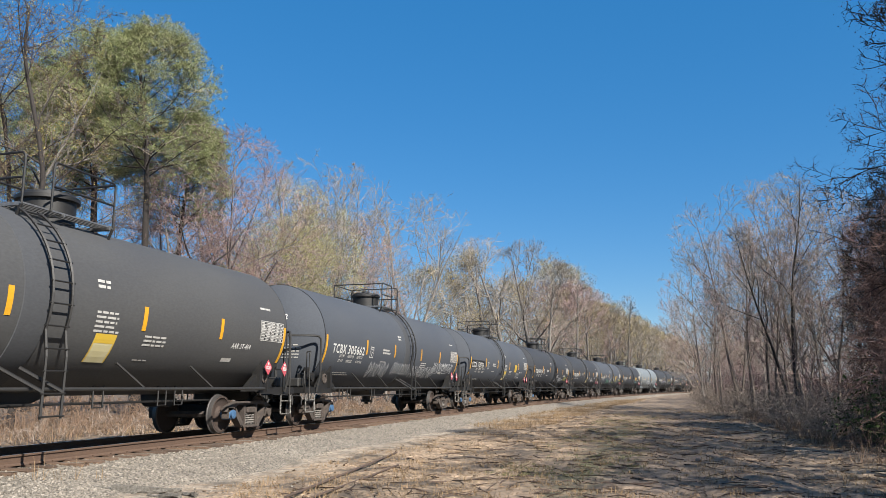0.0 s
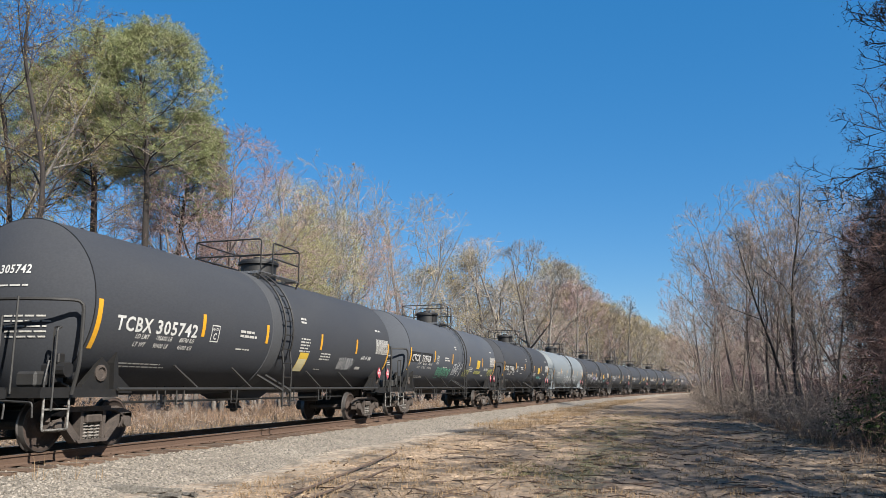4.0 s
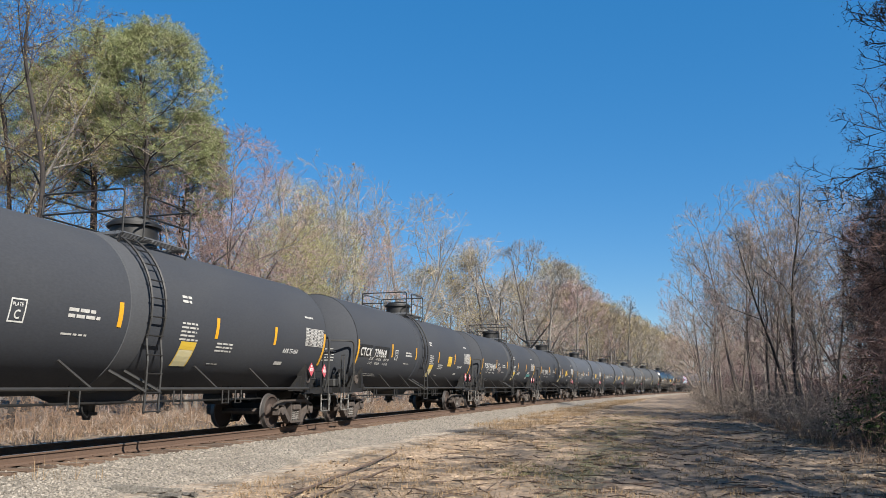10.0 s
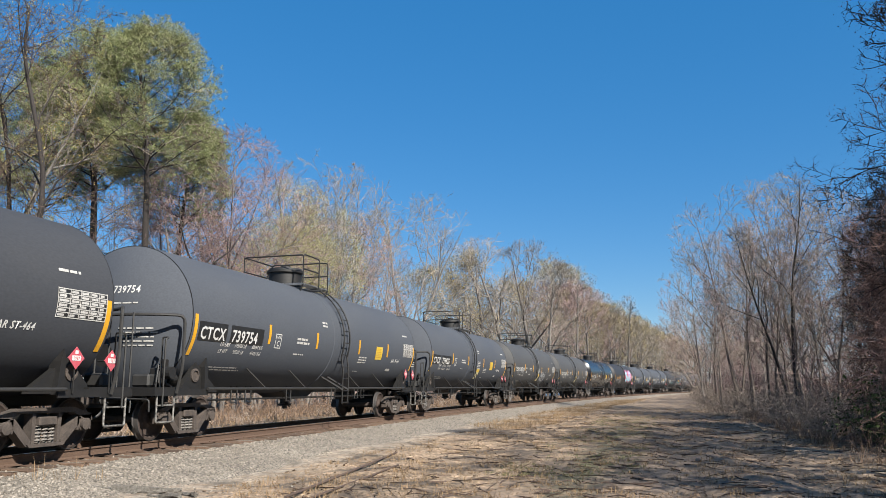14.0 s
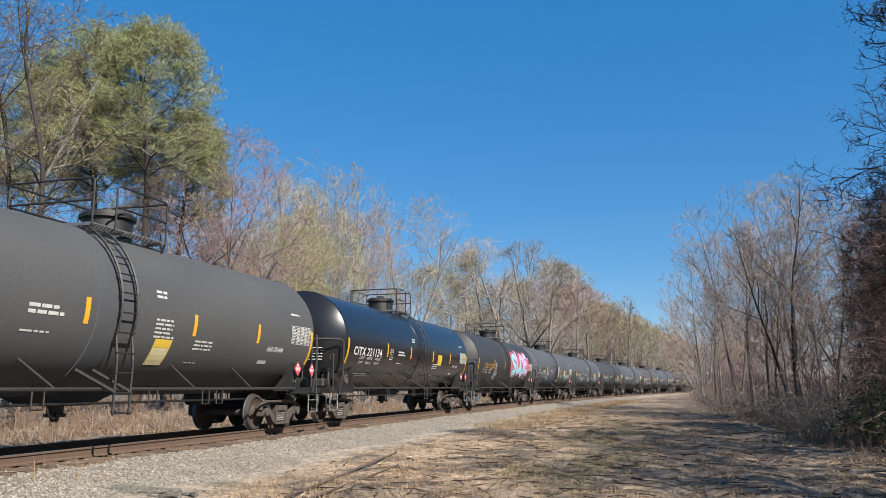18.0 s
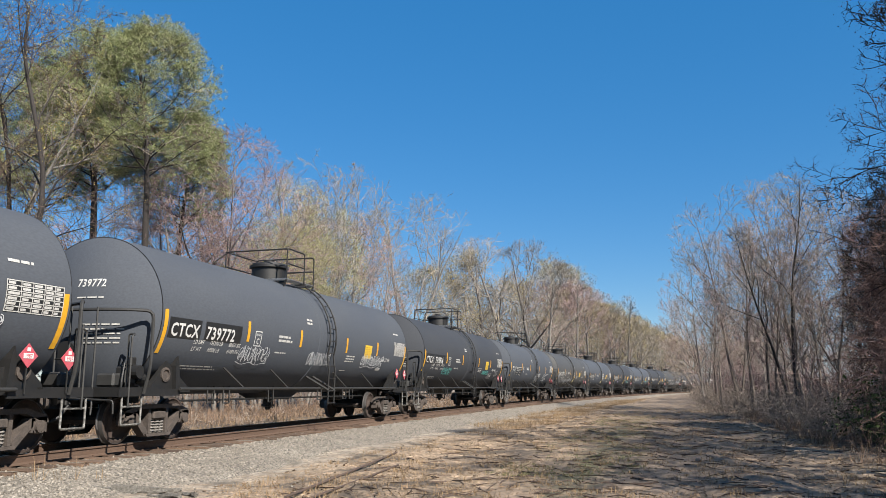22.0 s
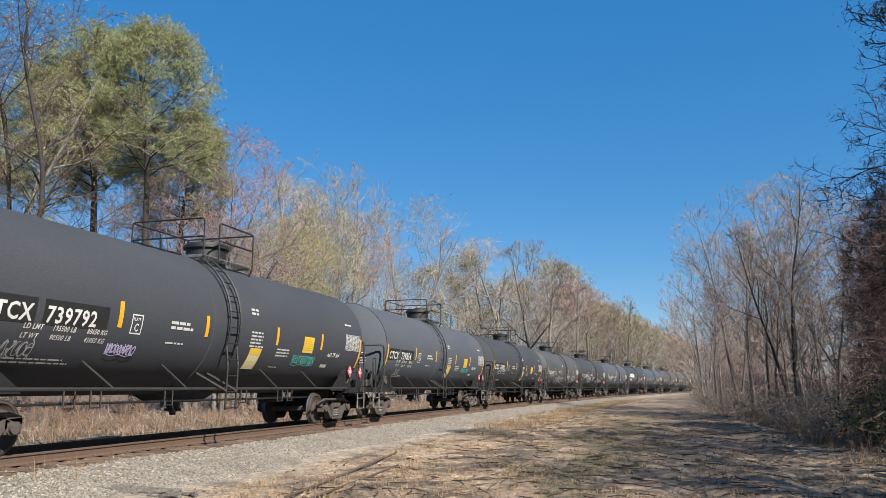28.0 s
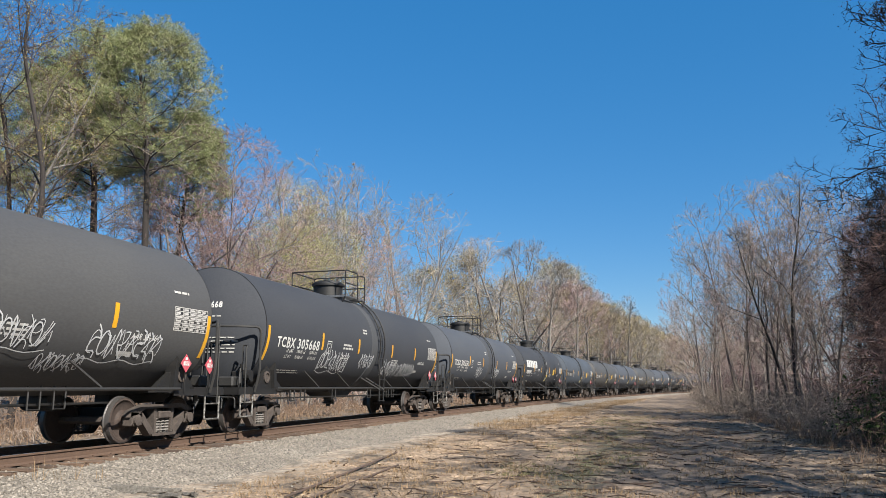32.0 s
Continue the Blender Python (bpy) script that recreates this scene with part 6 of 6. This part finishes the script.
    for k in range(24):
        a = 15 - 14.5 * (k + rng.random() * 0.7) / 24
        d = 26 / math.sin(radians(a)) if a > 11 else 136 + (11 - a) * 5
        d += rng.uniform(-2, 22)
        stand(a, d, 1.5 + crest(a) * d * rng.uniform(0.5, 0.82), (tan + far)[rng.randrange(7)], "leafless tree in the wood beyond the track")
    for k in range(9):
        a = 50 - 20 * (k + rng.random() * 0.6) / 9
        d = 26 / math.sin(radians(a)) * rng.uniform(1.1, 1.4) + 8
        stand(a, d, rng.uniform(5, 8), (far + tan)[rng.randrange(7)], "low leafless tree in the wood beyond the track")
    for k in range(40):
        a = 8 - 10.5 * (k + rng.random() * 0.6) / 40
        d = rng.uniform(178, 240)
        stand(a, d, 1.5 + crest(a) * d * rng.uniform(0.8, 1.0), tan[k % 2] if k % 3 else far[3], "distant tan tree where the track bends", wide=1.2)
    # one leans over the track at the far bend
    leaning = kind(470, 0.36, "dark_bark", "twig", **simple)
    plant(leaning, -4.6, 168, 0, 1.1, "bare_tree", "dark trunk leaning over the bend of the track", "tree", "trees beyond the track", sway=44)

    # the wood beside the path
    grp = "trees beside the path"
    for a, d, h, me, sway in (
            (-2.8, 76, 10.3, slim[2], -35), (-2.5, 92, 9.6, slim[0], -55), (-2.9, 70, 11.1, slim[1], -19), (-3.2, 62, 11.5, stems[0], -7),
            (-3.6, 60, 12.8, slim[0], -4), (-5.1, 56, 15.2, airy[0], -2), (-6.9, 54, 14.9, airy[1], 1), (-8.3, 50, 13.1, airy[2], 2),
            (-6.0, 48, 11.1, slim[1], -3), (-9.4, 46, 13.0, airy[0], 2), (-3.9, 52, 8.9, slim[2], -5), (-7.4, 45, 9.9, airy[1], -2),
            (-3.3, 58, 7.7, slim[1], -5), (-2.7, 82, 8.7, slim[0], -29), (-2.3, 104, 8.0, far[0], -44), (-3.0, 66, 9.1, airy[2], -18),
            (-8.6, 42, 9.6, slim[0], 3), (-10.2, 44, 10.3, slim[1], 0), (-11.4, 42, 11.1, airy[2], 0), (-12.8, 41, 11.1, slim[2], 0)):
        stand(a, d, h, me, "slender grey leafless tree at the wood's edge", group=grp, sway=sway * 0.5)
    for x, y, me, size, turn, sway in ((5.9, 40.6, gaunt[0], 0.72, 0, -13), (6.35, 41.6, gaunt[1], 0.92, 0, -1), (4.95, 48, gaunt[1], 0.7, 30, -2), (5.6, 46, gaunt[0], 0.66, 200, 3)):
        plant(me, x, y, turn, size, "bare_tree", "dark-barked tree leaning out of the wood", "tree", grp, sway=sway)
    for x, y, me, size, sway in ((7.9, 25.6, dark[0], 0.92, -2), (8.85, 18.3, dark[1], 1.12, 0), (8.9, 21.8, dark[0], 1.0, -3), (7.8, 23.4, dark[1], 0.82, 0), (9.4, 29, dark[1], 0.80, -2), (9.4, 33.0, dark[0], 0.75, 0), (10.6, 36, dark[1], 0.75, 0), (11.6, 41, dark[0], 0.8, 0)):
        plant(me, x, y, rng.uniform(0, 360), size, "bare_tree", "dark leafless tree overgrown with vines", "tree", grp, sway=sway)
    for k in range(40):
        y = 56 + 110 * k / 40 + rng.uniform(-2, 2)
        x = np.interp(y, [56, 90, 130, 180], [7.0, 6.0, 6.5, 12]) + rng.uniform(0, 7)
        plant(far[rng.randrange(5)], x, y, rng.uniform(0, 360), rng.uniform(0.65, 0.95), "bare_tree", "leafless tree deep in the wood", "tree", grp)
    # trees beside the camera whose shade falls on the path
    for k, (x, y) in enumerate(((11.8, 10.5), (12.7, 14.0), (13.2, 18.0), (15.2, 25.5), (15.3, 15.5))):
        plant(gaunt[k % 2], x, y, 67 * k, 1.0, "bare_tree", "leafless tree standing beside the path", "tree", grp)
    for x, y, me, size in ((11.5, 2.0, far[2], 1.0), (9.6, -1.0, far[3], 1.0), (12.5, -4, far[3], 1.0)):
        plant(me, x, y, rng.uniform(0, 360), size, "bare_tree", "leafless tree standing beside the path", "tree", grp)
    for k, (x, y) in enumerate(((8.6, 9.0), (8.2, 11.6), (9.6, 12.6), (9.9, 15.2), (11.2, 16.6), (7.8, 6.2), (9.6, 6.8), (10.6, 9.6), (11.6, 19.4), (8.4, 2.8))):
        plant(slim[k % 3], x, y, 95 * k, 1.15, "bare_tree", "slender leafless tree standing beside the path", "tree", grp, sway=(-5, 3, 7)[k % 3])
    for k in range(4):
        plant(far[k % 3], -30 + 14 * k, -34 - 4 * (k % 2), 40 * k, 1.0, "bare_tree", "leafless tree behind the clearing", "tree", grp)


def thicket(name, label, mat, spots_, seed, height, twists, leaf=None, leaf_n=0, thin=0.007):
    """A tangle of thin stems that nobody could count."""
    r = random.Random(seed)
    g = Growth(seed)
    sp = spec_of(segs=(4, 3, 2), wobble=(twists, twists, twists), up=(0.1, 0.03, 0), kids=(5, 3), angle=((25, 75), (25, 75)), ratio=(0.55, 0.5), sides=(3, 3, 3), thin=thin, wood=0,
                 fine=(0.7, 0.7), taper=(0.6, 0.5, 0.4), shape=lambda t: 0.8 + 0.3 * t, **{"from": (0.2, 0.2)})
    for x, y, h in spots_:
        z = float(ground_height(x, y))
        for k in range(3):
            g.limb(Vector((x + r.gauss(0, 0.3), y + r.gauss(0, 0.3), z - 0.05)), Vector((r.gauss(0, 0.45), r.gauss(0, 0.45), 1)).normalized(), h * height * r.uniform(0.5, 1.1), 0.014, 0, sp)
    ob = new(name, flat_mesh(name, g.v[1], g.f[1], [mat]))
    tagged(ob, label, "undergrowth", kind="stuff")
    if leaf:
        rng = np.random.default_rng(seed)
        tips = np.array([tuple(q) for q, d in g.tips])
        c = np.repeat(tips, leaf_n, 0) + rng.normal(0, 0.16, (len(tips) * leaf_n, 3))
        a, b = rng.normal(0, 1, c.shape), rng.normal(0, 1, c.shape)
        sz = rng.uniform(0.02, 0.05, (len(c), 1))
        v = np.stack([c - b * sz * 0.4, c + a * sz * 0.8, c + b * sz * 0.4, c - a * sz * 0.8], 1).reshape(-1, 3)
        k = np.arange(len(c)) * 4
        o2 = new(name + "_leaves", flat_mesh(name + "_leaves", v.tolist(), np.stack([k, k + 1, k + 2, k + 3], -1).tolist(), [leaf]))
        tagged(o2, "dark green leaves in the tangled thicket", "undergrowth", kind="stuff")


def vine_tangle(name, label, mat, columns, seed, strands=70, thick=0.011):
    """Looping vines hung about tree trunks: (x, y, top, spread) columns."""
    r = random.Random(seed)
    g = Growth(seed)
    for x, y, top, spread in columns:
        z0 = float(ground_height(x, y))
        for k in range(strands):
            h = top * r.random() ** 0.8
            w = spread * (1.1 - 0.55 * h / top)
            q = Vector((x + r.gauss(0, w * 0.5), y + r.gauss(0, w * 0.5), z0 + h))
            d = Vector((r.gauss(0, 1), r.gauss(0, 1), r.gauss(0, 0.9))).normalized()
            pts = [q]
            for i in range(7):
                d = (d + Vector((r.gauss(0, 0.5), r.gauss(0, 0.5), r.gauss(-0.1, 0.5)))).normalized()
                nxt = pts[-1] + d * r.uniform(0.2, 0.45)
                nxt.z = max(nxt.z, z0 + 0.03)
                pts.append(nxt)
            g.tube(1, pts, [thick] * 8, 3, True)
            for i in range(1, 7):
                for j in range(2):
                    e = Vector((r.gauss(0, 1), r.gauss(0, 1), r.gauss(0.2, 0.8))).normalized()
                    g.tube(1, [pts[i], pts[i] + e * r.uniform(0.2, 0.6)], [thick * 0.65, 0.0], 3, True)
    tagged(new(name, flat_mesh(name, g.v[1], g.f[1], [mat])), label, "vines", kind="stuff")


def fallen_sticks():
    """Dead sticks strewn over the path and the verge."""
    r = random.Random(19)
    g = Growth(19)
    for k in range(1300):
        y = 10.5 + 34 * r.random() ** 1.5
        x = r.uniform(-5.5, 5.0)
        a, ln = r.uniform(0, math.tau), r.uniform(0.12, 0.6) * (1.6 if k % 9 == 0 else 1.0)
        pts = []
        for t in (0.0, 0.5, 1.0):
            px, py = x + math.cos(a) * ln * t + r.uniform(-0.03, 0.03), y + math.sin(a) * ln * t
            pts.append(Vector((px, py, float(ground_height(px, py)) + 0.012 + r.uniform(0, 0.02))))
        g.tube(1, pts, [r.uniform(0.006, 0.014)] * 3, 3, True)
    tagged(new("fallen_sticks", flat_mesh("fallen_sticks", g.v[1], g.f[1], ["dark_twig"])), "dead brown sticks strewn over the path", "sticks", kind="stuff")


def build_thickets():
    fallen_sticks()
    r = random.Random(9)
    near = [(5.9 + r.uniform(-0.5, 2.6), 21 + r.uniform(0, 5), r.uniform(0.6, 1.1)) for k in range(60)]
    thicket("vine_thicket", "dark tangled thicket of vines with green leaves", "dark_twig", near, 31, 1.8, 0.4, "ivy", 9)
    cols = [(7.6, 26, 6.6, 1.3), (8.6, 28.5, 7.5, 1.4), (9.2, 31, 8.0, 1.5), (8.2, 31.5, 6.0, 1.2), (8.9, 35, 8.6, 1.3), (10.0, 38, 9.0, 1.5), (6.6, 23.5, 3.0, 1.1), (9.4, 41, 7.0, 1.3)]
    vine_tangle("hanging_vines", "dense dark brown vines smothering the trees", "vine_stem", cols, 41, 250)
    # unseen vine columns, added to thicken the shade on the path
    shade = [(9.8, 7.0, 11, 1.9), (11.0, 10.0, 12, 2.0), (9.0, 3.5, 11, 1.9), (12.0, 6.0, 12, 2.2), (12.8, 13.0, 12, 2.1), (10.2, 0.5, 12, 2.2), (13.6, 9.0, 12, 2.3)]
    vine_tangle("shading_vines", "vines added out of view to shade the path", "dark_twig", shade, 42, 22, 0.03)
    edge = []
    for k in range(330):
        y = 22 + 90 * r.random() ** 1.3
        ex = np.interp(y, [19.5, 23, 27, 33.5, 37, 51, 128], [4.9, 4.5, 4.4, 4.1, 3.3, 2.7, 4.2])
        edge.append((float(ex) + 4.5 * r.random() ** 1.6, y, r.uniform(0.4, 1.3)))
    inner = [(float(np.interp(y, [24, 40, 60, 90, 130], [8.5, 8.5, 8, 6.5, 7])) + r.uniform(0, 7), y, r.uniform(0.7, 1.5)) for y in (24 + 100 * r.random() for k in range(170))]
    # dark colour stands in for the shade that the thin wood doesn't cast on itself
    thicket("inner_brush", "brush coloured dark for the shade inside the wood", "dark_twig", inner, 38, 2.6, 0.25, thin=0.010)
    thicket("wood_edge_brush", "bare brown brush along the wood's edge", "brown_twig", edge, 32, 1.6, 0.22)
    beyond = []
    for k in range(330):
        s = 12 + 150 * r.random() ** 1.4
        c = along(s, -r.uniform(8.5, 17 if k % 3 else 40))[0]
        beyond.append((c.x, c.y, r.uniform(0.6, 1.7)))
    thicket("trackside_brush", "bare brown brush beyond the track", "dead_weed", beyond, 33, 1.4, 0.34)
    low = [(c.x, c.y, r.uniform(0.5, 1.2)) for c in (along(10 + 70 * r.random() ** 1.3, -r.uniform(4.6, 10.5))[0] for k in range(150))]
    thicket("bramble_tangle", "low brown tangle of dead brambles beyond the track", "brown_twig", low, 39, 0.75, 0.5)
    tall = []
    for k in range(22):
        s = 24 + 150 * r.random()
        c = along(s, -r.uniform(13, 22))[0]
        tall.append((c.x, c.y, r.uniform(0.6, 1.2)))
    thicket("understorey", "bare saplings and brush under the trees beyond the track", "red_twig", tall, 35, 6.5, 0.13, thin=0.012)
    poles = [(float(np.interp(y, [40, 60, 90, 130], [8, 7, 5.5, 5.5])) + r.uniform(-1.5, 7), y, r.uniform(0.5, 1.2)) for y in (38 + 70 * r.random() for k in range(90))]
    thicket("saplings", "bare saplings crowding the wood beside the path", "red_twig", poles, 36, 6.0, 0.11, thin=0.010)
    end = [(c.x, c.y, r.uniform(0.8, 1.6)) for c in (along(215 + 90 * r.random(), r.uniform(5, 30))[0] for k in range(60))]
    thicket("bend_brush", "bare brush inside the bend of the track", "twig", end, 34, 3.0, 0.25, thin=0.014)

build_trees()
build_thickets()
scatter_stones()
build_grass()
build_debris()


# ---- what moves ----
def gone(t):
    """How far the train has come by t seconds."""
    return SPEED * t - PITCH * float(np.interp(t, (0, 6, 9, 13, 19, 23, 28, 32), (0.0, -0.021, -0.030, -0.019, -0.010, -0.013, 0.027, 0.057)))


def car_pose(s):
    a, b = along(s - BOGIES / 2)[0], along(s + BOGIES / 2)[0]
    c, d = (a + b) / 2, b - a
    return pose(c.x, c.y, 0, 0, 0, math.degrees(math.atan2(-d.x, d.y)))


def motions():
    # the trailing bogie's first axle of the first wagon stands 17.06 m down the track at the start
    start = 17.06 + 0.889 - BOGIES / 2
    for i, car in enumerate(TRAIN):
        rows = [(t, car_pose(start + i * PITCH - gone(t))) for t in np.arange(0, 32.01, 1.0)]
        walk(car, rows)
    wheels = [w for car in TRAIN for b in car.children if b.name.startswith("bogie") for w in b.children if w.name.startswith("wheelset")]
    first = wheels[0]
    walk(first, [(k / FPS, pose(0, 0, 0, math.degrees(gone(k / FPS) / 0.457), 0, 0)) for k in range(32 * FPS + 1)])
    for w in wheels[1:]:
        w.rotation_mode = "QUATERNION"
        keys = w.animation_data_create()
        keys.action = first.animation_data.action
        keys.action_slot = first.animation_data.action_slot


motions()
